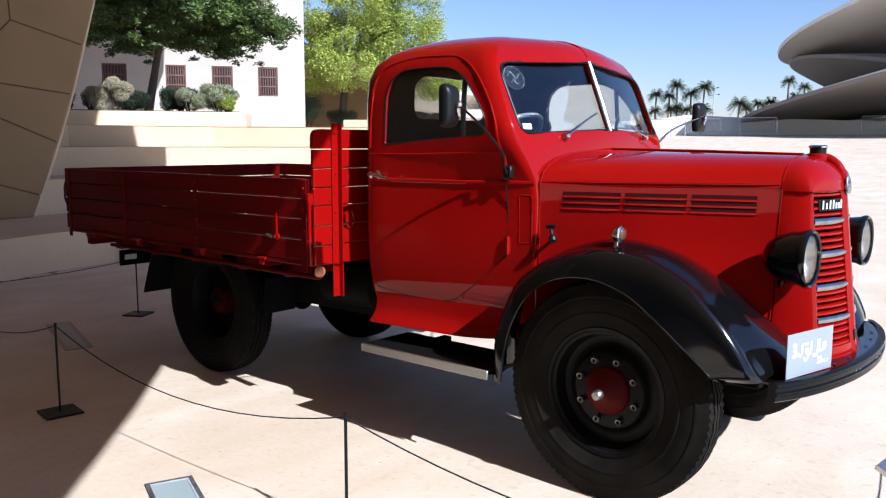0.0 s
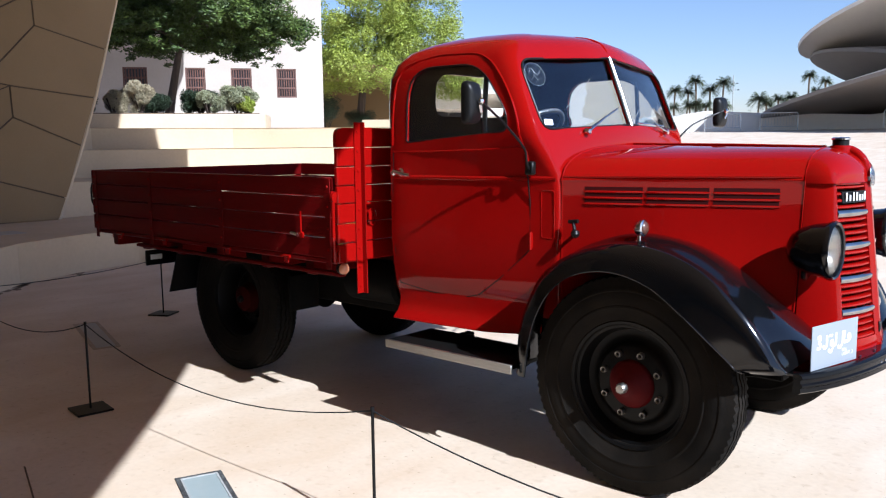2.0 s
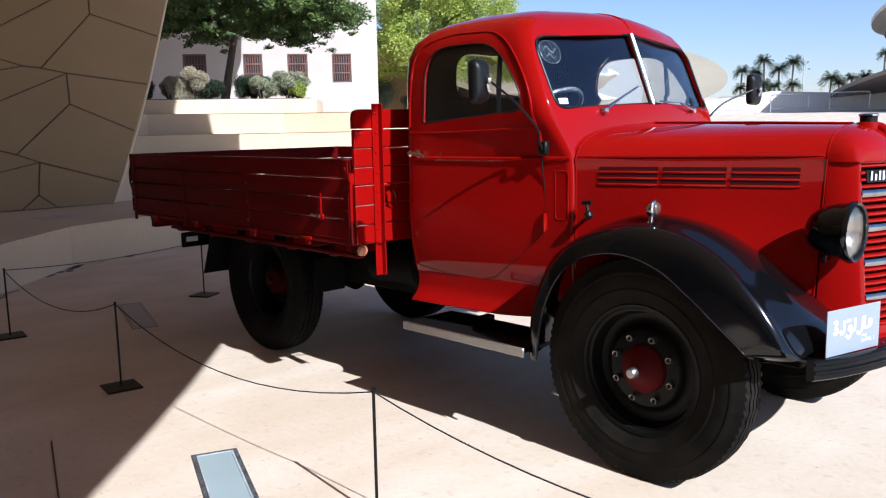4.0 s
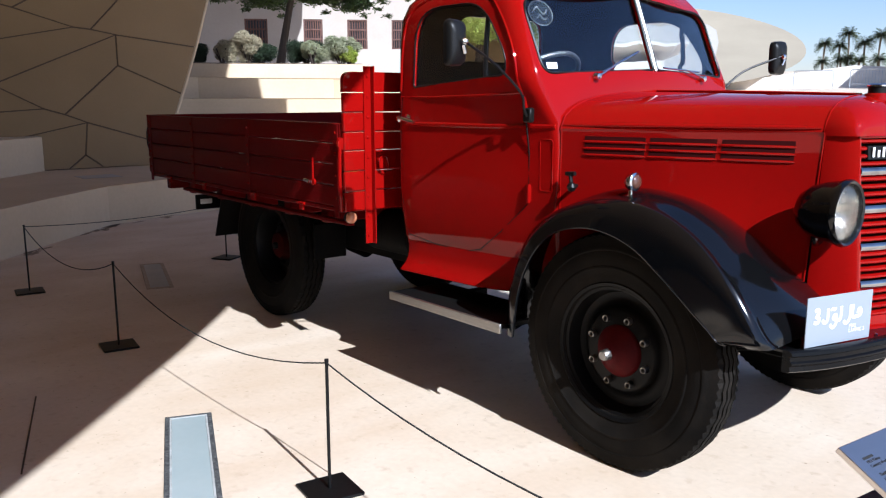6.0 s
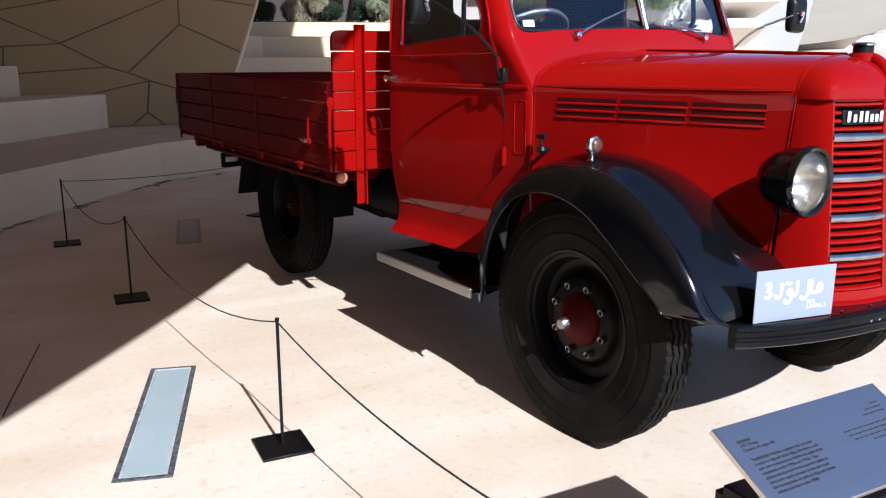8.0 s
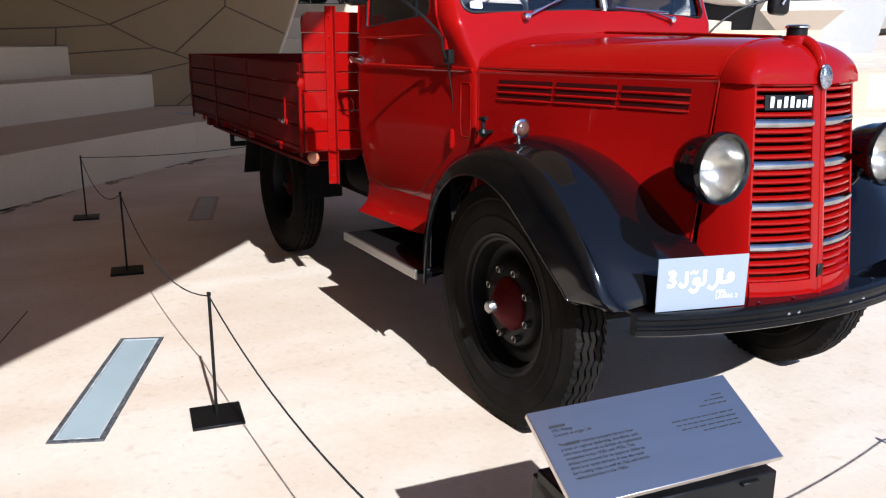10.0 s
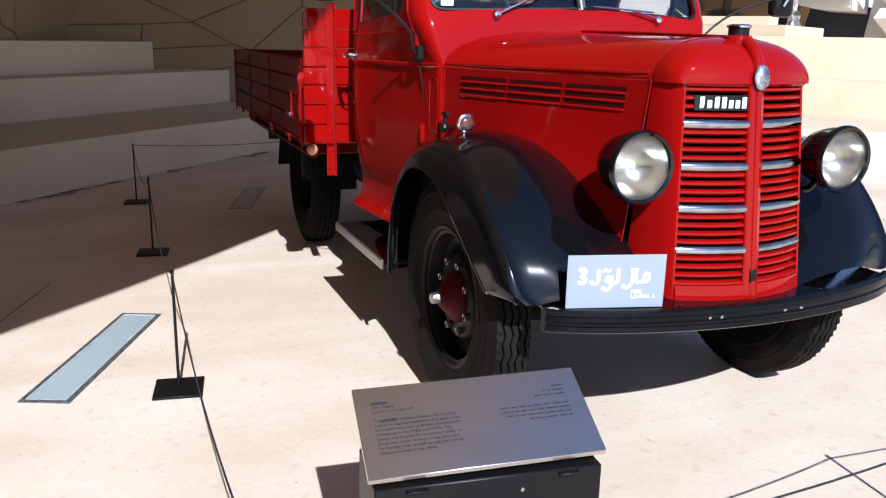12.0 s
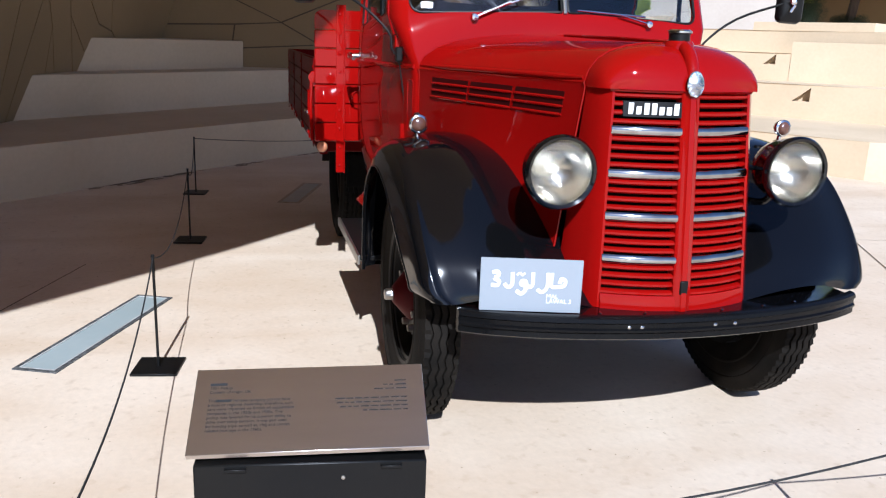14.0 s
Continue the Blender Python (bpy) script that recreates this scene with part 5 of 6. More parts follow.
def build_wing(s):
    rows = [  # outer lip, crown, inner edge
        ((-0.462, -0.825, 0.420), (-0.545, -0.72, 0.42), (-0.55, -0.50, 0.42)),
        ((-0.437, -0.830, 0.565), (-0.525, -0.73, 0.64), (-0.53, -0.48, 0.66)),
        ((-0.395, -0.834, 0.700), (-0.440, -0.74, 0.83), (-0.44, -0.46, 0.84)),
        ((-0.320, -0.835, 0.820), (-0.360, -0.74, 0.917), (-0.37, -0.45, 0.92)),
        ((-0.200, -0.836, 0.900), (-0.240, -0.735, 0.985), (-0.25, -0.44, 0.985)),
        ((-0.040, -0.836, 0.925), (-0.060, -0.73, 1.033), (-0.07, -0.42, 1.03)),
        ((0.120, -0.833, 0.885), (0.140, -0.745, 1.022), (0.15, -0.38, 0.985)),
        ((0.250, -0.826, 0.795), (0.318, -0.752, 0.95), (0.33, -0.325, 0.87)),
        ((0.350, -0.816, 0.71), (0.452, -0.752, 0.835), (0.48, -0.275, 0.745)),
        ((0.425, -0.806, 0.645), (0.542, -0.738, 0.726), (0.58, -0.25, 0.66)),
        ((0.458, -0.800, 0.612), (0.588, -0.71, 0.642), (0.64, -0.25, 0.610)),
        ((0.470, -0.770, 0.598), (0.606, -0.675, 0.607), (0.66, -0.25, 0.595)),
    ]
    cols = [spline([r[k] for r in rows], 6) for k in range(3)]
    rings = []
    for o, c, i in zip(*cols):
        ahead = min(max((c.x - 0.05) / 0.25, 0), 1)
        shoulder = Vector((o.x + (c.x - o.x) * (0.62 + 0.2 * ahead), o.y + (c.y - o.y) * 0.2, o.z + (c.z - o.z) * (0.62 + 0.08 * ahead)))
        roll = Vector((o.x + (c.x - o.x) * (0.93 + 0.08 * ahead), o.y + (c.y - o.y) * 0.58, o.z + (c.z - o.z) * (0.93 + 0.03 * ahead)))
        full = 0.03 + 0.008 * ahead
        inner = [c.lerp(i, t) + Vector((0.5, 0, 0.9)) * full * math.sin(math.pi * t ** 0.8) for t in (0.3, 0.65)]
        pts = [o + Vector((0, 0.012, 0))] + spline([o, shoulder, roll, c, *inner, i], 4)
        rings.append([Vector((p.x, -s * p.y if s > 0 else p.y, p.z)) for p in pts])
    wing = part("front_wing", solidified(loft(rings, False, False), 0.004), BLACK, truck, "glossy black rounded front wing", sharp=70)
    lip = [Vector((p.x, -s * p.y if s > 0 else p.y, p.z)) for p in cols[0]]
    part("wing_bead", tube(lip, 0.0032, 6), BLACK, wing)
    # side lamp on its stalk
    y = -0.70 if s < 0 else 0.775
    lamp = part("side_lamp", join(lathe([(0, 1.03), (0.022, 1.03), (0.02, 1.04), (0.009, 1.046), (0.008, 1.06), (0, 1.062)], 16, "z", (0.012, y, 0)),
                                  lathe([(0, -0.035), (0.012, -0.034), (0.026, -0.022), (0.033, -0.004), (0.034, 0.008), (0.029, 0.012), (0, 0.012)], 24, "x", (0.025, y, 1.092))), CHROME, truck, "small chrome side lamp")
    part("lens", lathe([(0, 0.0), (0.026, 0.0), (0.022, 0.006), (0.01, 0.010), (0, 0.011)], 20, "x", (0.038, y, 1.092)), DIM_LENS, lamp)
    return wing


for s in (-1, 1):
    build_wing(s)


def build_headlamp(s):
    at = (0.56, s * 0.395, 1.018)
    lamp = part("headlamp", lathe([(0, -0.075), (0.03, -0.073), (0.06, -0.055), (0.085, -0.02), (0.1, 0.03), (0.106, 0.07), (0.112, 0.082), (0.113, 0.094), (0.106, 0.104), (0.098, 0.1), (0.098, 0.07), (0.09, 0.04), (0, -0.02)], 40, "x", at), BLACK, truck, "round black headlamp with a clear ribbed lens")
    part("reflector", lathe([(0.0, -0.01), (0.03, -0.004), (0.06, 0.016), (0.085, 0.05), (0.0975, 0.085), (0.0975, 0.088), (0.083, 0.052), (0.058, 0.018), (0, -0.008)], 40, "x", at), REFLECTOR, lamp)
    part("bulb", lathe([(0, -0.005), (0.012, -0.003), (0.014, 0.02), (0.008, 0.034), (0, 0.036)], 16, "x", at), WHITE, lamp)
    glass = part("lens", lathe([(0, 0.108), (0.04, 0.105), (0.075, 0.098), (0.097, 0.088), (0.097, 0.084), (0.075, 0.094), (0.04, 0.101), (0, 0.104)], 40, "x", at), RIBBED, lamp)
    glass.visible_shadow = False
    part("bracket", join(tube(spline([(0.55, s * 0.395, 0.93), (0.54, s * 0.36, 0.90), (0.53, s * 0.27, 0.915)], 4), 0.012, 8)), BLACK, lamp)
    part("lamp_stay", tube([(0.57, s * 0.31, 1.02), (0.57, s * 0.26, 1.02)], 0.008, 8), BLACK, lamp)


for s in (-1, 1):
    build_headlamp(s)


def build_bumper():
    def face(y):
        return 0.795 - 0.128 * (y / 0.68) ** 2 - 0.02 * (y / 0.69) ** 8
    rings = []
    for k in range(33):
        y = -0.69 + 1.385 * k / 32
        x = face(y)
        sec = [(0.0, 0.525), (0.008, 0.531), (0.006, 0.548), (0.013, 0.555), (0.013, 0.562), (0.006, 0.568), (0.006, 0.582), (0.013, 0.588), (0.010, 0.600), (0.0, 0.606), (-0.02, 0.606), (-0.02, 0.525)]
        rings.append([Vector((x + dx, y, 0.606 - (0.606 - z) * 0.9)) for dx, z in sec])
    bumper = part("bumper", loft(rings), BUMPER, truck, "black ribbed steel front bumper", sharp=30)
    shelf = []
    for k in range(33):
        y = -0.675 + 1.35 * k / 32
        x = face(y)
        back = 0.60 - 0.1 * abs(y) - 0.085 * max(0, (abs(y) - 0.4) / 0.275) ** 1.5
        shelf.append([Vector((x - 0.018, y, 0.600)), Vector((x - 0.018, y, 0.592)), Vector((back, y, 0.590)), Vector((back, y, 0.598))])
    part("apron", loft(shelf), BLACK, bumper)
    bolt = part("bolt", lathe([(0.0065, 0.0), (0.0065, 0.002), (0.003, 0.0045), (0, 0.0045)], 10, "z"), DARKENED_CHROME, bumper)
    ys = [-0.27, -0.13, 0.13, 0.29, 0.42]
    for k, y in enumerate(ys):
        m = pose(face(y) - 0.045, y, 0.602)
        if k == 0:
            bolt.matrix_local = m
        else:
            alike("bolt", bolt, m, bumper)
    for y in (-0.2, -0.16, 0.08, 0.15):
        alike("bolt", bolt, pose(face(y) + 0.005, y, 0.574, 0, 90, 0), bumper)


build_bumper()


def build_show_plate():
    """White exhibition card leaning on the bumper; its marks are plain strokes."""
    card = empty("display_card", (0, 0, 0))
    tagged(card, "pale blue-white display card with white marks leaning on the bumper", "card")
    a, b = Vector((0.664, -0.672, 0.0)), Vector((0.735, -0.378, 0.0))
    way = (b - a).normalized()
    out = Vector((way.y, -way.x, 0))
    card.matrix_world = Matrix(((out.x, way.x, 0, a.x), (out.y, way.y, 0, a.y), (0, 0, 1, 0.607), (0, 0, 0, 1)))
    L = (b - a).length
    part("panel", box(-0.004, 0.0, 0, L, 0.0, 0.163, 0.0008), CARD, card)
    def stroke(pts, r=0.0058):
        ob = part("mark", tube(spline([(0.0, y, z) for y, z in pts], 4), r, 8), WHITE, card)
        ob.scale = (0.12, 1, 1)
        ob.location = (0.0004, 0, 0)
    stroke([(0.035, 0.118), (0.05, 0.121), (0.055, 0.11), (0.042, 0.1), (0.056, 0.092), (0.052, 0.079), (0.033, 0.08)])
    stroke([(0.072, 0.085), (0.082, 0.075), (0.095, 0.082), (0.095, 0.12)])
    stroke([(0.108, 0.065), (0.122, 0.055), (0.135, 0.066), (0.136, 0.092), (0.124, 0.094), (0.122, 0.084), (0.136, 0.08)])
    stroke([(0.108, 0.112), (0.118, 0.12), (0.124, 0.112), (0.132, 0.12)], 0.003)
    stroke([(0.136, 0.08), (0.155, 0.08), (0.156, 0.122)])
    stroke([(0.17, 0.07), (0.185, 0.062), (0.2, 0.08), (0.2, 0.122)])
    stroke([(0.212, 0.122), (0.212, 0.082), (0.232, 0.08), (0.25, 0.084), (0.252, 0.1), (0.24, 0.104), (0.236, 0.09)])
    for k, text in enumerate(("MAL", "LAWAL 3")):
        c = bpy.data.curves.new("lettering", "FONT")
        c.body, c.size, c.extrude = text, 0.0185, 0.0004
        c.materials.append(WHITE)
        ob = new("lettering", c)
        ob.parent = card
        ob.matrix_local = Matrix(((0, 0, 1, 0.0006), (1, 0, 0, 0.198), (0, 1, 0, 0.044 - 0.0155 * k), (0, 0, 0, 1)))


build_show_plate()


# ---- wheels ----
def build_wheel(name, x, y, s, front, label, steer=0.0):
    """Axle along y, outer face towards s."""
    R = 0.452
    f = 0.022 if front else -0.055
    disc = [(0.05, f), (0.15, f), (0.158, f - 0.004), (0.168, f - 0.02), (0.178, f - 0.032), (0.2, f - 0.036), (0.22, f - 0.03), (0.228, 0.02), (0.236, 0.042), (0.247, 0.047), (0.252, 0.058), (0.264, 0.063), (0.27, 0.058), (0.26, 0.04), (0.25, 0.01),
            (0.25, -0.09), (0.2, -0.09), (0.05, -0.08)]
    wheel = part(name, lathe([(r, s * h) for r, h in disc], 56), WHEEL_BLACK, truck, label)
    wheel.matrix_local = pose(x, y, R, 0, 0, steer)
    side = [(0.252, 0.07), (0.275, 0.082), (0.30, 0.094), (0.325, 0.100), (0.329, 0.104), (0.335, 0.104), (0.339, 0.101), (0.36, 0.104), (0.385, 0.103), (0.395, 0.1), (0.399, 0.103), (0.406, 0.102), (0.412, 0.098), (0.43, 0.092), (0.446, 0.087)]
    ribs = [(0.458, 0.083, 0), (0.460, 0.060, 1), (0.449, 0.0575, 1), (0.449, 0.0515, 1), (0.462, 0.049, 1), (0.462, 0.0225, 1), (0.45, 0.02, 1), (0.45, 0.014, 1), (0.4625, 0.0115, 1),
            (0.4625, -0.0115, 1), (0.45, -0.014, 1), (0.45, -0.02, 1), (0.462, -0.0225, 1), (0.462, -0.049, 1), (0.449, -0.0515, 1), (0.449, -0.0575, 1), (0.460, -0.060, 1), (0.458, -0.083, 0)]
    prof = [(r, h, -1) for r, h in side] + ribs + [(r, -h, -1) for r, h in reversed(side)]
    n = 168
    rings = []
    for r, h, zig in prof:
        h *= 0.73 if front else 0.88
        r *= 0.978
        ring = []
        for k in range(n):
            a = 2 * math.pi * k / n
            rr, hh = r, h
            if zig == 1:
                hh += (0.0045, 0.0, -0.0045, 0.0)[k % 4]
            if (zig == 0 or (zig == -1 and r > 0.42)) and k % 2 == 0:
                rr -= 0.009
            ring.append(Vector((rr * math.cos(a), hh, rr * math.sin(a))))
        rings.append(ring)
    # lighter rubber for the lit front tyres, darker for the shaded rear ones
    part("tyre", loft(rings, True, False, True), LIT_RUBBER if front else RUBBER, wheel, "worn black tyre with zigzag tread", sharp=28)
    cone = [(0.0, f + 0.07), (0.03, f + 0.07), (0.042, f + 0.06), (0.07, f + 0.036), (0.09, f + 0.018), (0.1, f + 0.006), (0.1, f - 0.01), (0, f - 0.01)] if front else \
           [(0.0, 0.02), (0.06, 0.018), (0.08, 0.01), (0.088, -0.02), (0.1, -0.04), (0, -0.05)]
    # rear hub, cap and nuts take darker colours in place of shade
    part("hub", lathe([(r, s * h) for r, h in cone], 40), WOVEN_RED if front else SHADED_HUB_RED, wheel, "dark red hub")
    h = f + 0.067 if front else 0.01
    part("hub_cap", lathe([(0, s * (h + 0.035)), (0.017, s * (h + 0.034)), (0.022, s * (h + 0.028)), (0.023, s * h), (0, s * h)], 8), STEEL if front else WHEEL_BLACK, wheel, "hub nut, bright in front, blackened for shade at the rear")
    nut = part("wheel_nut", lathe([(0.0145, s * (f - 0.002)), (0.0135, s * (f + 0.02)), (0.0115, s * (f + 0.022)), (0.0085, s * (f + 0.02)), (0.0085, s * (f - 0.002))], 12), STEEL if front else WHEEL_BLACK, wheel)
    stud = part("stud", lathe([(0.008, s * (f - 0.002)), (0.008, s * (f + 0.014)), (0, s * (f + 0.015))], 10), WHEEL_BLACK, wheel)
    for k in range(8):
        a = 2 * math.pi * (k + 0.585) / 8
        m = pose(0.131 * math.cos(a), 0, 0.131 * math.sin(a))
        if k:
            alike("wheel_nut", nut, m, wheel)
            alike("stud", stud, m, wheel)
        else:
            nut.matrix_local = m
            stud.matrix_local = m
    return wheel


for s in (-1, 1):
    build_wheel("front_wheel", -0.005, s * 0.682, s, True, "black steel front wheel with red hub")
    build_wheel("rear_wheel", -2.84, s * 0.605, s, False, "black steel rear wheel with red hub")


# ---- chassis ----
def build_chassis():
    for s in (-1, 1):
        y0, y1 = sorted((s * 0.36, s * 0.43))
        part("chassis_rail", box(-3.95, 0.5, y0, y1, 0.49, 0.64, 0.006), CHASSIS, truck)
        for x in (0.0, -2.84):
            leaf = [tube(spline([(x - 0.5 + 0.05 * k, s * 0.47, 0.54 - 0.012 * k), (x, s * 0.47, 0.48 - 0.02 * k), (x + 0.5 - 0.05 * k, s * 0.47, 0.54 - 0.012 * k)], 5), 0.012, 6) for k in range(4)]
            part("leaf_spring", join(*leaf), CHASSIS, truck)
        y0, y1 = sorted((s * 0.42, s * 0.72))
        part("mud_flap", from_lists([(-3.42, y0, 0.72), (-3.42, y1, 0.72), (-3.55, y1, 0.43), (-3.55, y0, 0.43), (-3.43, y0, 0.72), (-3.43, y1, 0.72), (-3.56, y1, 0.43), (-3.56, y0, 0.43)],
                                           [(0, 1, 2, 3), (4, 5, 6, 7), (0, 1, 5, 4), (1, 2, 6, 5), (2, 3, 7, 6), (3, 0, 4, 7)]), MATT_BLACK, truck)
        y0, y1 = sorted((s * 0.46, s * 0.68))
        part("mud_flap", box(-2.28, -2.265, y0, y1, 0.45, 0.66, 0.004), CHASSIS, truck)
    for x in (-3.6, -2.2, -1.5, -0.6, 0.3):
        part("cross_member", box(x - 0.04, x + 0.04, -0.36, 0.36, 0.53, 0.64, 0.006), CHASSIS, truck)
    part("front_axle", tube([(0, -0.6, 0.44), (0, -0.4, 0.36), (0, 0, 0.34), (0, 0.4, 0.36), (0, 0.6, 0.44)], 0.035, 8), CHASSIS, truck)
    part("rear_axle", join(tube([(-2.84, -0.6, 0.46), (-2.84, 0.6, 0.46)], 0.05, 10), lathe([(0, -0.16), (0.1, -0.12), (0.16, 0), (0.1, 0.12), (0, 0.16)], 20, "y", (-2.84, 0.05, 0.45))), CHASSIS, truck)
    part("engine_sump", box(-0.3, 0.42, -0.2, 0.2, 0.43, 0.9, 0.03, 2), CHASSIS, truck)
    part("gearbox", box(-0.95, -0.3, -0.16, 0.16, 0.38, 0.66, 0.04, 2), CHASSIS, truck)
    part("propeller_shaft", tube([(-0.95, 0, 0.5), (-2.7, 0.04, 0.47)], 0.035, 10), CHASSIS, truck)
    part("fuel_tank", lathe([(0, -0.3), (0.1, -0.3), (0.12, -0.28), (0.12, 0.1), (0.1, 0.12), (0, 0.12)], 28, "x", (-1.62, -0.46, 0.665)), CHASSIS, truck, "dusty black round fuel tank")
    part("battery_box", box(-1.95, -1.5, 0.45, 0.75, 0.42, 0.68, 0.02, 2), CHASSIS, truck)
    part("floor_pan", box(-1.36, -0.47, -0.6, 0.6, 0.60, 0.64, 0.006), CHASSIS, truck)
    part("exhaust_pipe", tube(spline([(-0.2, 0.28, 0.42), (-1.2, 0.3, 0.4), (-2.4, 0.3, 0.42), (-3.6, 0.34, 0.5)], 4), 0.025, 8), CHASSIS, truck)
    bar = part("lamp_bar", box(-3.82, -3.80, -0.745, -0.42, 0.592, 0.70, 0.004), MATT_BLACK, truck, "black rear lamp bar with a small white plate")
    part("small_plate", box(-3.80, -3.795, -0.715, -0.625, 0.632, 0.668, 0.002), WHITE, bar)
    alike("lamp_bar", bar, pose(0, 1.16, 0), truck)


build_chassis()


# ---- flatbed ----
def board(x0, x1, y0, y1, z0, z1):
    return box(x0, x1, y0, y1, z0, z1, 0.005, 1)


def build_bed():
    X0, X1, W = -4.12, -1.545, 0.94
    for k in range(9):
        y0 = -W + k * 2 * W / 9
        part("floor_board", board(X0, X1, y0 + 0.002, y0 + 2 * W / 9 - 0.002, 0.83, 0.855), SHADED_RED_WOOD, truck)
    for x in [-4.0, -3.6, -3.15, -2.7, -2.25, -1.85]:
        part("cross_bearer", box(x - 0.035, x + 0.035, -0.86, 0.86, 0.74, 0.83, 0.006), SHADED_RED_WOOD, truck)
    for s in (-1, 1):
        y0, y1 = sorted((s * 0.36, s * 0.45))
        part("bed_runner", box(X0 + 0.1, X1, y0, y1, 0.641, 0.74, 0.005), CHASSIS, truck)
        yo = s * W
        y0, y1 = sorted((yo, yo - s * 0.026))
        side = part("drop_side", board(X0, X1 - 0.008, y0, y1, 0.856, 0.958), SHADED_RED_WOOD, truck, "red planked drop side")
        for z0, z1 in ((0.964, 1.064), (1.069, 1.168), (1.173, 1.268)):
            part("plank", board(X0, X1 - 0.008, y0, y1, z0, z1), SHADED_RED_WOOD, side)
        part("side_rail", box(X0 + 0.5, X1, *sorted((yo - s * 0.03, yo - s * 0.07)), 0.762, 0.782, 0.004), SHADED_RED_WOOD, truck)
        for x in (X0 + 0.03, -3.35, -2.55, X1 - 0.05):
            part("strap", box(x - 0.022, x + 0.022, *sorted((yo, yo + s * 0.004)), 0.80, 1.262, 0.002), SHADED_RED_WOOD, side)
            for z in (0.9, 1.01, 1.12, 1.22):
                part("rivet", lathe([(0.008, 0), (0.006, s * 0.004), (0, s * 0.005)], 8, "y", (x, yo + s * 0.004, z)), RED, side)
        for x in (X0 + 0.35, -3.2, -2.5, -1.95):
            part("side_hinge", join(tube([(x - 0.04, yo + s * 0.002, 0.842), (x + 0.04, yo + s * 0.002, 0.842)], 0.009, 8), box(x - 0.02, x + 0.02, *sorted((yo - s * 0.01, yo + s * 0.002)), 0.805, 0.84, 0.002)), RED, truck)
        # latch bar with chain hook near the front
        x = -1.80
        part("latch_bar", join(tube([(x, yo + s * 0.012, 0.955), (x, yo + s * 0.012, 1.09)], 0.0055, 8), lathe([(0.018, 0), (0.018, s * 0.012), (0, s * 0.014)], 12, "y", (x, yo + s * 0.004, 0.965))), RED, side)
        part("latch_pin", tube([(x - 0.07, yo + s * 0.02, 0.972), (x - 0.02, yo + s * 0.02, 0.966)], 0.011, 8), CHROME, side, "bright latch pin")
        part("corner_catch", join(box(X1 - 0.012, X1 + 0.006, *sorted((yo - s * 0.02, yo + s * 0.02)), 1.12, 1.2, 0.004), tube([(X1 + 0.01, yo + s * 0.012, 0.84), (X1 + 0.014, yo + s * 0.02, 1.0), (X1 + 0.012, yo + s * 0.016, 1.17)], 0.009, 8), lathe([(0.028, -0.008), (0.028, 0.008), (0, 0.01)], 16, "x", (X1 + 0.012, yo + s * 0.004, 1.17))), RED, truck)
        y0, y1 = sorted((s * 0.783, s * 0.828))
        stake = part("stake", join(box(-1.513, -1.507, y0, y1, 0.67, 1.54, 0.001), box(-1.513, -1.478, *sorted((s * 0.783, s * 0.789)), 0.67, 1.54, 0.001)), RED, truck, "red steel angle stake with bolt heads")
        for k in range(9):
            part("bolt_head", lathe([(0.009, 0), (0.008, 0.004), (0, 0.006)], 8, "x", (-1.507, s * 0.808, 0.71 + k * 0.098)), RED, stake)
    tail = part("tailgate", board(X0 - 0.03, X0 - 0.004, -W, W, 0.856, 0.958), SHADED_RED_WOOD, truck, "red planked tailgate")
    for z0, z1 in ((0.964, 1.064), (1.069, 1.168), (1.173, 1.268)):
        part("plank", board(X0 - 0.03, X0 - 0.004, -W, W, z0, z1), SHADED_RED_WOOD, tail)
    for y in (-0.9, -0.35, 0.35, 0.9):
        part("strap", box(X0 - 0.037, X0 - 0.03, y - 0.022, y + 0.022, 0.82, 1.262, 0.002), SHADED_RED_WOOD, tail)
    for y in (-0.93, 0.93):
        part("tail_hook", tube(spline([(X0 - 0.03, y, 1.18), (X0 - 0.06, y, 1.14), (X0 - 0.06, y, 1.06), (X0 - 0.035, y, 1.02)], 3), 0.007, 6), MATT_BLACK, tail)
    # headboard
    zs = [0.835, 0.935, 1.035, 1.135, 1.225, 1.32, 1.415, 1.515]
    head = None
    for k in range(7):
        z0, z1 = zs[k] + 0.002, zs[k + 1] - 0.002
        if k < 6:
            bm = board(-1.542, -1.516, -W, W, z0, z1)
        else:
            o = rounded([(-W, z0), (-W, z1), (W, z1), (W, z0)], [0.002, 0.05, 0.05, 0.002], 6)
            bm = outline_solid([(p.x, p.y) for p in o], lambda u, v, d: (-1.529 + d, u, v), -0.013, 0.013)
        if head is None:
            head = part("headboard", bm, RED, truck, "red planked headboard behind the cab")
        else:
            part("plank", bm, RED, head)
    for s in (-1, 1):
        part("grab_ring", tube([(-1.509, s * 0.715 + 0.03 * math.cos(a), 1.06 + 0.045 * math.sin(a)) for a in [k * math.pi / 8 for k in range(17)]], 0.004, 6), RED, head)
        lamp = part("marker_lamp", lathe([(0, -0.03), (0.022, -0.03), (0.03, -0.01), (0.031, 0.0), (0, 0.0)], 20, "x", (-1.535, s * 0.90, 0.805)), MATT_BLACK, truck, "amber marker lamp under the bed")
        part("lens", lathe([(0.029, 0.0), (0.028, 0.014), (0.018, 0.026), (0, 0.03)], 20, "x", (-1.535, s * 0.90, 0.805)), AMBER, lamp)
        part("tail_lamp", lathe([(0, 0.03), (0.026, 0.03), (0.03, 0.0), (0.028, -0.012), (0.015, -0.022), (0, -0.024)], 20, "x", (-4.1, s * 0.80, 0.795)), RED_LENS, truck, "round red tail lamp")


build_bed()


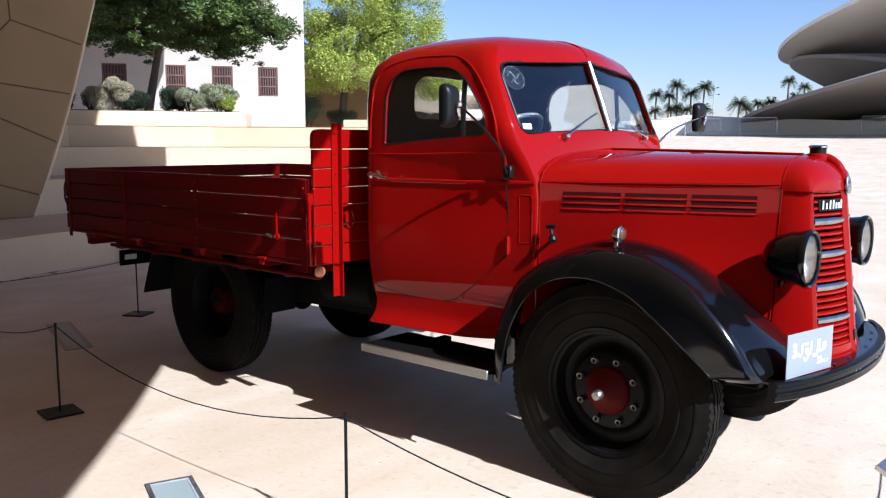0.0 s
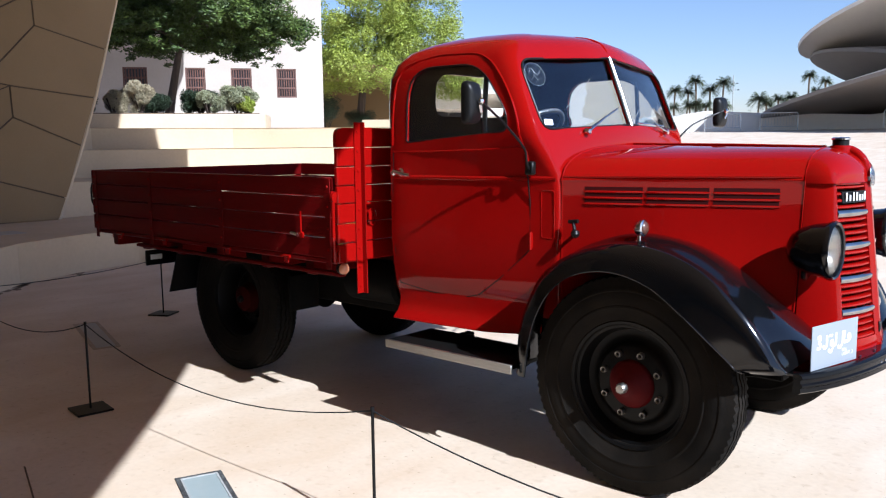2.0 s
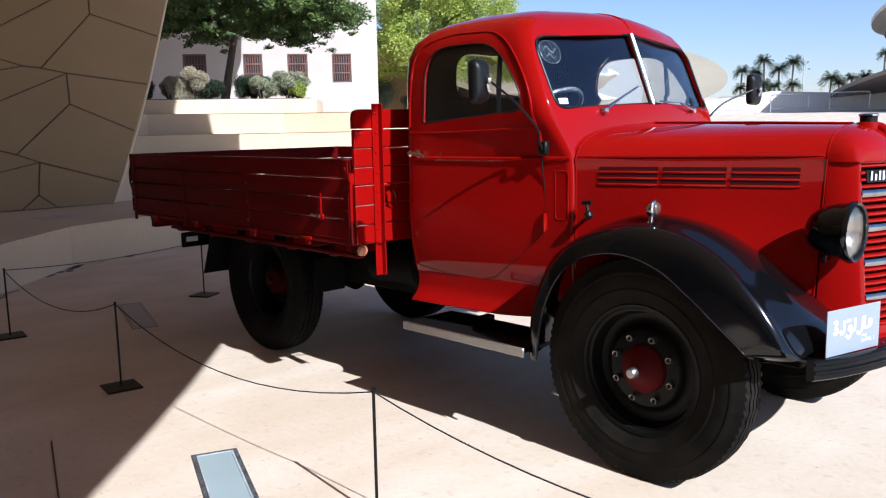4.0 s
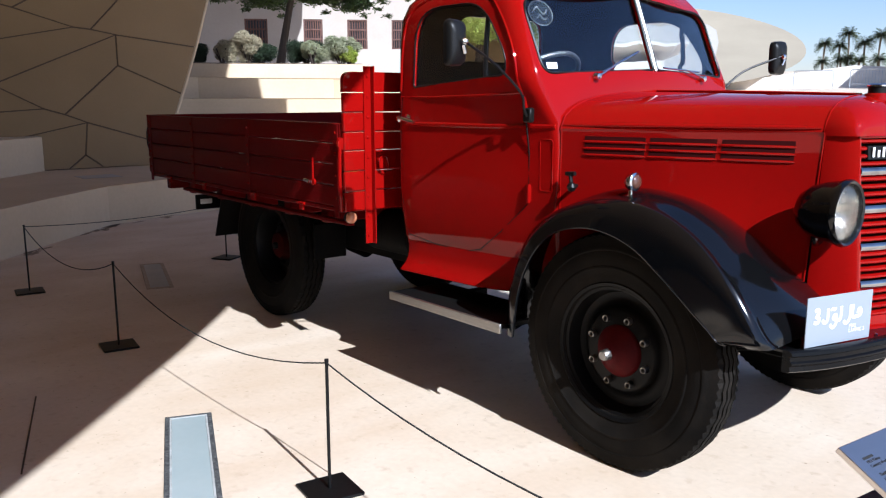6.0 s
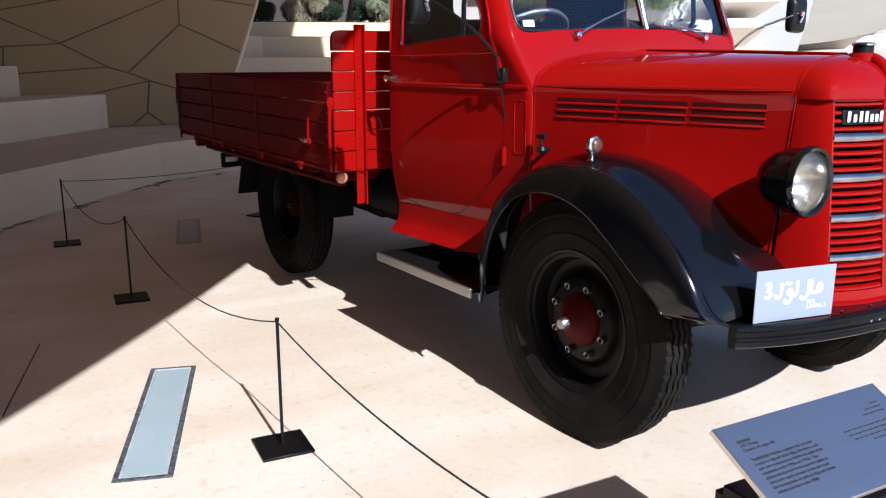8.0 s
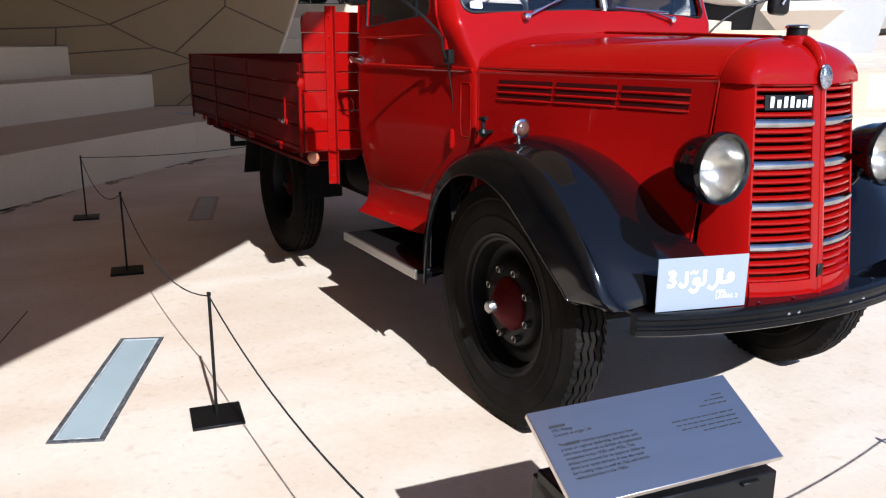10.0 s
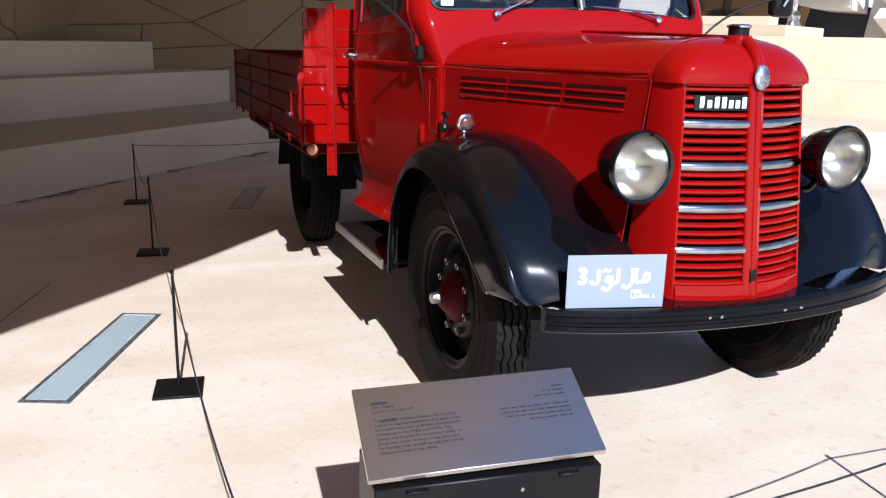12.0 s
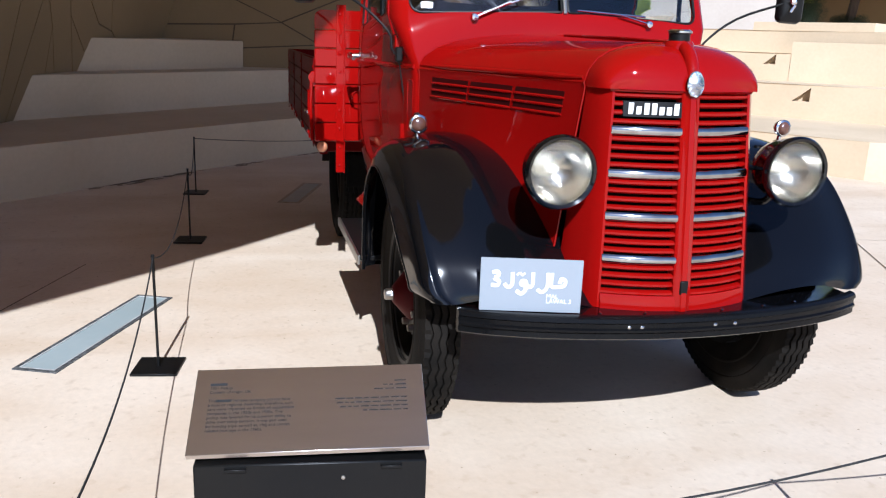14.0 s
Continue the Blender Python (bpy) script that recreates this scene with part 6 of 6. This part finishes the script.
# ---- inside the cab ----
def build_cab_inside():
    part("bench_seat", box(-1.3, -0.88, -0.58, 0.58, 0.95, 1.12, 0.04, 3), LEATHER, truck, "dark leather bench seat")
    part("seat_back", box(-1.36, -1.26, -0.58, 0.58, 1.1, 1.43, 0.04, 3), LEATHER, truck)
    part("dashboard", box(-0.56, -0.47, -0.58, 0.58, 1.28, 1.44, 0.02, 2), CAB_LINING, truck)
    part("steering_wheel", join(tube([Vector((-0.77, -0.385, 1.455)) + Matrix.Rotation(radians(-38), 3, "Y") @ Vector((0.2 * math.cos(a), 0.2 * math.sin(a), 0)) for a in [k * math.pi / 16 for k in range(33)]], 0.011, 8),
                                tube([(-0.77, -0.385, 1.455), (-0.57, -0.385, 1.16)], 0.02, 8), tube([Vector((-0.77, -0.385, 1.455)) + Matrix.Rotation(radians(-38), 3, "Y") @ Vector((0, d, 0)) for d in (-0.2, 0.2)], 0.008, 6)), STEERING, truck, "worn grey-black steering wheel")
    for s, (y1, z1), (y2, z2), (y3, z3) in ((-1, (0.235, 1.545), (0.35, 1.497), (0.10, 1.588)), (1, (0.24, 1.513), (0.37, 1.508), (0.05, 1.522))):
        part("wiper", join(tube([(cab_front(s * 0.385, 1.48) + 0.022, s * 0.385, 1.478), (cab_front(s * y1, z1) + 0.022, s * y1, z1)], 0.0045, 6),
                           tube([(cab_front(s * y2, z2) + 0.013, s * y2, z2), (cab_front(s * y3, z3) + 0.013, s * y3, z3)], 0.0045, 6),
                           lathe([(0.016, 0), (0.013, 0.022), (0, 0.025)], 12, "x", (cab_front(s * 0.385, 1.48) + 0.005, s * 0.385, 1.478))), CHROME, truck, "bright metal wiper")
    sticker = part("sticker", box(-0.004, 0.0, -0.024, 0.024, -0.013, 0.013, 0.001), WHITE, truck, "small white windscreen sticker")
    sticker.matrix_local = pose(cab_front(-0.565, 1.52) - 0.026, -0.565, 1.52, 0, -20, -14)
    film = part("round_sticker", lathe([(0, 0.0), (0.054, 0.0), (0.054, 0.0015), (0, 0.0015)], 32, "x"), STICKER_FILM, truck, "round smoky windscreen sticker")
    film.matrix_local = pose(cab_front(-0.545, 1.735) - 0.03, -0.545, 1.735, 0, -25, -14) @ Matrix.Scale(1.1, 4)
    part("sticker_rim", tube([(0.002, 0.052 * math.cos(k * math.pi / 16), 0.052 * math.sin(k * math.pi / 16)) for k in range(33)], 0.0013, 6), STICKER, film)
    part("sticker_mark", join(tube(spline([(0.003, -0.03, 0.008), (0.003, -0.014, 0.026), (0.003, 0.0, 0.006), (0.003, 0.012, -0.004), (0.003, 0.03, 0.016)], 3), 0.0028, 5),
                              tube(spline([(0.003, -0.022, -0.024), (0.003, -0.006, -0.006), (0.003, 0.004, -0.026), (0.003, 0.024, -0.02)], 3), 0.0022, 5)), STICKER, film, "pale device of the round sticker")


build_cab_inside()
part("roof_seam", tube(spline([(-0.562, 0, 1.868), (-0.598, 0, 1.911), (-0.66, 0, 1.937), (-0.73, 0, 1.952), (-0.82, 0, 1.961), (-0.95, 0, 1.962)], 4), 0.006, 6), RED, truck)


# ---- rope barrier, floor lights, sign ----
def build_post():
    post = empty("barrier_post", (0, 0, 0))
    tagged(post, "slim black barrier post on a square steel foot", "barrier post", "posts round the truck")
    part("foot", box(-0.094, 0.094, -0.094, 0.094, 0.0, 0.012, 0.002), MATT_BLACK, post)
    part("pole", lathe([(0, 0.012), (0.006, 0.012), (0.006, 0.486), (0, 0.486)], 12, "z"), MATT_BLACK, post)
    part("head", lathe([(0, 0.482), (0.0075, 0.482), (0.0075, 0.494), (0, 0.495)], 12, "z"), MATT_BLACK, post)
    return post


POSTS = [(-0.51, -1.718, -8), (-2.76, -1.72, -8), (-4.52, -1.775, -8), (-4.81, -0.115, 30), (1.5, -1.69, 30), (1.42, 0.265, 25), (1.2, 2.4, 30)]
first = build_post()
for k, (x, y, turn) in enumerate(POSTS):
    m = pose(x, y, 0.0, 0, 0, turn)
    if k == 0:
        first.matrix_world = m
    else:
        copy_thing(first, m)


def cord(a, b, sag):
    a, b = Vector((*a, 0.48)), Vector((*b, 0.48))
    pts = []
    for k in range(15):
        t = k / 14
        p = a.lerp(b, t)
        p.z -= 4 * sag * t * (1 - t)
        pts.append(p)
    ob = part("rope", tube(pts, 0.0029, 6), ROPE)
    tagged(ob, "thin black rope hanging between two barrier posts", "rope", "ropes of the barrier")


for (a, b, sag) in [(0, 1, 0.155), (1, 2, 0.14), (2, 3, 0.035), (4, 0, 0.105), (5, 4, 0.07), (6, 5, 0.07)]:
    cord(POSTS[a][:2], POSTS[b][:2], sag)


def build_floor_light(p, q, width, label, glass=FLOOR_GLASS, rim=FLOOR_FRAME, seal=FLOOR_SEAL):
    p, q = Vector((*p, 0)), Vector((*q, 0))
    light = empty("floor_light", p)
    tagged(light, label, "floor light", "glass lights set in the floor")
    way = (q - p).normalized()
    side = Vector((-way.y, way.x, 0))
    light.matrix_world = Matrix(((way.x, side.x, 0, p.x), (way.y, side.y, 0, p.y), (0, 0, 1, 0), (0, 0, 0, 1)))
    L = (q - p).length
    part("glass", box(0.028, L - 0.028, -width / 2 + 0.028, width / 2 - 0.028, -0.02, 0.004, 0.001), glass, light)
    h = width / 2
    part("frame", join(box(0, L, -h, -h + 0.02, -0.02, 0.005, 0.001), box(0, L, h - 0.02, h, -0.02, 0.005, 0.001), box(0, 0.02, -h + 0.02, h - 0.02, -0.02, 0.005, 0.001), box(L - 0.02, L, -h + 0.02, h - 0.02, -0.02, 0.005, 0.001)), rim, light)
    part("seal", join(box(0.02, L - 0.02, -h + 0.02, -h + 0.028, -0.02, 0.006, 0), box(0.02, L - 0.02, h - 0.028, h - 0.02, -0.02, 0.006, 0), box(0.02, 0.028, -h + 0.028, h - 0.028, -0.02, 0.006, 0), box(L - 0.028, L - 0.02, -h + 0.028, h - 0.028, -0.02, 0.006, 0)), seal, light)


build_floor_light((-1.517, -1.828), (-0.54, -2.21), 0.198, "long frosted glass light set flush in the sunlit floor")
build_floor_light((-4.97, -0.72), (-4.03, -1.0), 0.19, "long dusty glass light set flush in the shaded floor", DUSTY_GLASS, DUSTY_FRAME, DUSTY_FRAME)
structure(part("floor_hatch", box(-8.75, -8.35, -0.25, 0.2, 0.43, 0.441, 0.002), DUSTY_GLASS), "grey metal grate in the terrace", "grate")


def crack(points, w=0.006):
    rings = [[Vector((x, y, 0.0035)) + Vector((w * 0.5, w * 0.5, 0)) * s for s in (-1, 1)] for x, y in points]
    bm = loft(rings, False, False)
    structure(part("floor_joint", bm, JOINT), "narrow dark joint in the floor", "joint")


crack([(-2.2, -2.29), (-1.8, -2.41), (-1.35, -2.545)])
crack([(-3.6, 3.75), (-2.35, 3.2), (-1.58, 2.83), (0.2, 1.95)])
crack([(-2.35, 3.2), (-2.1, 4.6)])


def build_dirt():
    """Dark dirt gathered on the floor along the foot of the terrace."""
    rnd = random.Random(17)
    verts, faces = [], []
    line = [Vector((*p, 0.0035)) for p in FRONT[1:6]]
    for a, b in zip(line, line[1:]):
        way = (b - a).normalized()
        out = Vector((way.y, -way.x, 0))
        if out.x < 0:
            out = -out
        spots = [rnd.random() for _ in range(3)]
        for _ in range(int((b - a).length * 10)):
            t = min(max(rnd.choice(spots) + rnd.gauss(0, 0.14), 0), 1)
            c = a.lerp(b, t) + out * (0.03 + 0.09 * rnd.random() ** 2)
            L, W, n = rnd.uniform(0.03, 0.15), rnd.uniform(0.012, 0.05), 14
            i = len(verts)
            for k in range(n):
                t, q = 2 * math.pi * k / n, rnd.uniform(0.55, 1.15)
                verts.append(c + way * L * q * math.cos(t) + out * W * q * math.sin(t))
            faces.append(tuple(range(i, i + n)))
    structure(part("floor_stain", from_lists(verts, faces), DIRT), "dark dirt along the foot of the terrace", "stain")


build_dirt()


def writing(name, text, size, parent, at, width=None, align="LEFT"):
    c = bpy.data.curves.new(name, "FONT")
    c.body, c.size, c.align_x = text, size, align
    c.extrude = 0.0003
    c.space_line = 1.12
    c.materials.append(INK)
    ob = new(name, c)
    ob.parent = parent
    ob.location = at
    return ob


def build_sign():
    """Lectern sign: a tilted aluminium plate on a dark grey box stand."""
    sign = empty("info_sign", (1.26, -1.205, 0))
    tagged(sign, "brushed aluminium information plate on a dark grey steel stand", "sign")
    x = Vector((0.055, 0.4985, 0.008)).normalized()
    down = Vector((0.192, -0.012, -0.102))
    down = (down - x * down.dot(x)).normalized()
    up = x.cross(-down)
    origin = Vector((1.134, -1.452, 0.657))
    sign.matrix_world = Matrix.Translation((1.26, -1.205, 0))
    inv = Matrix.Translation((-1.26, 1.205, 0))
    m = inv @ Matrix(((x.x, -down.x, up.x, origin.x), (x.y, -down.y, up.y, origin.y), (x.z, -down.z, up.z, origin.z), (0, 0, 0, 1)))
    plate = part("plate", box(0, 0.497, -0.222, 0, -0.014, 0, 0.0012), ALUMINIUM, sign, "brushed aluminium plate")
    plate.matrix_local = m
    ang = 83.8
    stand = part("stand", box(-0.245, 0.235, -0.09, 0.09, 0.0, 0.525, 0.003), MATT_BLACK, sign, "dark grey steel box stand")
    stand.matrix_local = pose(0.0, 0, 0, 0, 0, ang)
    lid = part("stand_top", box(-0.245, 0.235, -0.05, 0.07, 0.5, 0.545, 0.003), MATT_BLACK, sign)
    lid.matrix_local = pose(0.0, 0, 0, 0, 0, ang)
    for k in (-0.16, 0.16):
        cl = part("clip", box(k - 0.022, k + 0.022, -0.1, -0.088, 0.512, 0.519, 0.001), MATT_BLACK, sign)
        cl.matrix_local = pose(0.0, 0, 0, 0, 0, ang)
    sc = part("screw", lathe([(0.005, 0), (0.004, -0.003), (0, -0.004)], 10, "y", (0.06, -0.09, 0.49)), STEEL, sign)
    sc.matrix_local = pose(0.0, 0, 0, 0, 0, ang)
    part("heading_bar", box(0.032, 0.068, -0.0465, -0.0405, 0.0, 0.0006, 0), INK, plate)
    writing("lettering", "1951 Pickup\nCountry of origin: UK", 0.0098, plate, (0.032, -0.0565, 0.0004))
    part("word_bar", box(0.048, 0.080, -0.0905, -0.0845, 0.0, 0.0006, 0), INK, plate)
    writing("lettering", "The", 0.0098, plate, (0.032, -0.0905, 0.0004))
    writing("lettering", "Vehicles company did not have", 0.0098, plate, (0.082, -0.0905, 0.0004))
    writing("lettering", "a local or regional dealership, therefore, such\ncars were imported via British oil exploration\ncompanies in the 1920s and 1930s. This\npickup was favored for its superior ability to\n"
            "drive over sandy terrains. It was also used\nfor hunting trips, as well as, Hajj and Umrah\nrelated journeys in the 1960s.", 0.0098, plate, (0.032, -0.1015, 0.0004))
    rnd = random.Random(2)
    rows = [(0.43, 0.0465), (0.405, 0.0575), (0.385, 0.0685), (0.30, 0.0925), (0.305, 0.1035), (0.312, 0.1145), (0.36, 0.1255)]
    for start, down_by in rows:
        x1 = 0.458
        while x1 > start + 0.008:
            w = rnd.uniform(0.008, 0.026)
            x0 = max(x1 - w, start)
            part("text_bar", box(x0, x1, -down_by, -down_by + 0.0026, 0.0, 0.0005, 0), INK, plate)
            x1 = x0 - 0.0035


build_sign()


# ---- crowd barriers on the plaza ----
def build_fence():
    fence = empty("crowd_barrier", (0, 0, 0))
    tagged(fence, "galvanised crowd barrier standing on the plaza", "barrier", "crowd barriers on the plaza")
    o = rounded([(-1.1, 0.02), (-1.1, 1.1), (1.1, 1.1), (1.1, 0.02)], [0.01, 0.15, 0.15, 0.01], 4)
    part("rail", tube([(p.x, 0, p.y) for p in o], 0.03, 6), GALV, fence)
    part("low_rail", tube([(-1.1, 0, 0.25), (1.1, 0, 0.25)], 0.02, 6), GALV, fence)
    for k in range(12):
        part("bar", tube([(-0.95 + k * 0.173, 0, 0.25), (-0.95 + k * 0.173, 0, 1.1)], 0.012, 5), GALV, fence)
    return fence


fence = build_fence()
fence.matrix_world = pose(-17.2, 49.0, 1.9, 0, 0, 12)
for x, y, turn in ((-23.0, 46.3, 20), (-10.6, 51.0, 8), (-20.3, 47.8, 14)):
    copy_thing(fence, pose(x, y, ramp(x, y), 0, 0, turn))
fence.matrix_world = pose(-17.2, 49.0, ramp(-17.2, 49.0), 0, 0, 12)
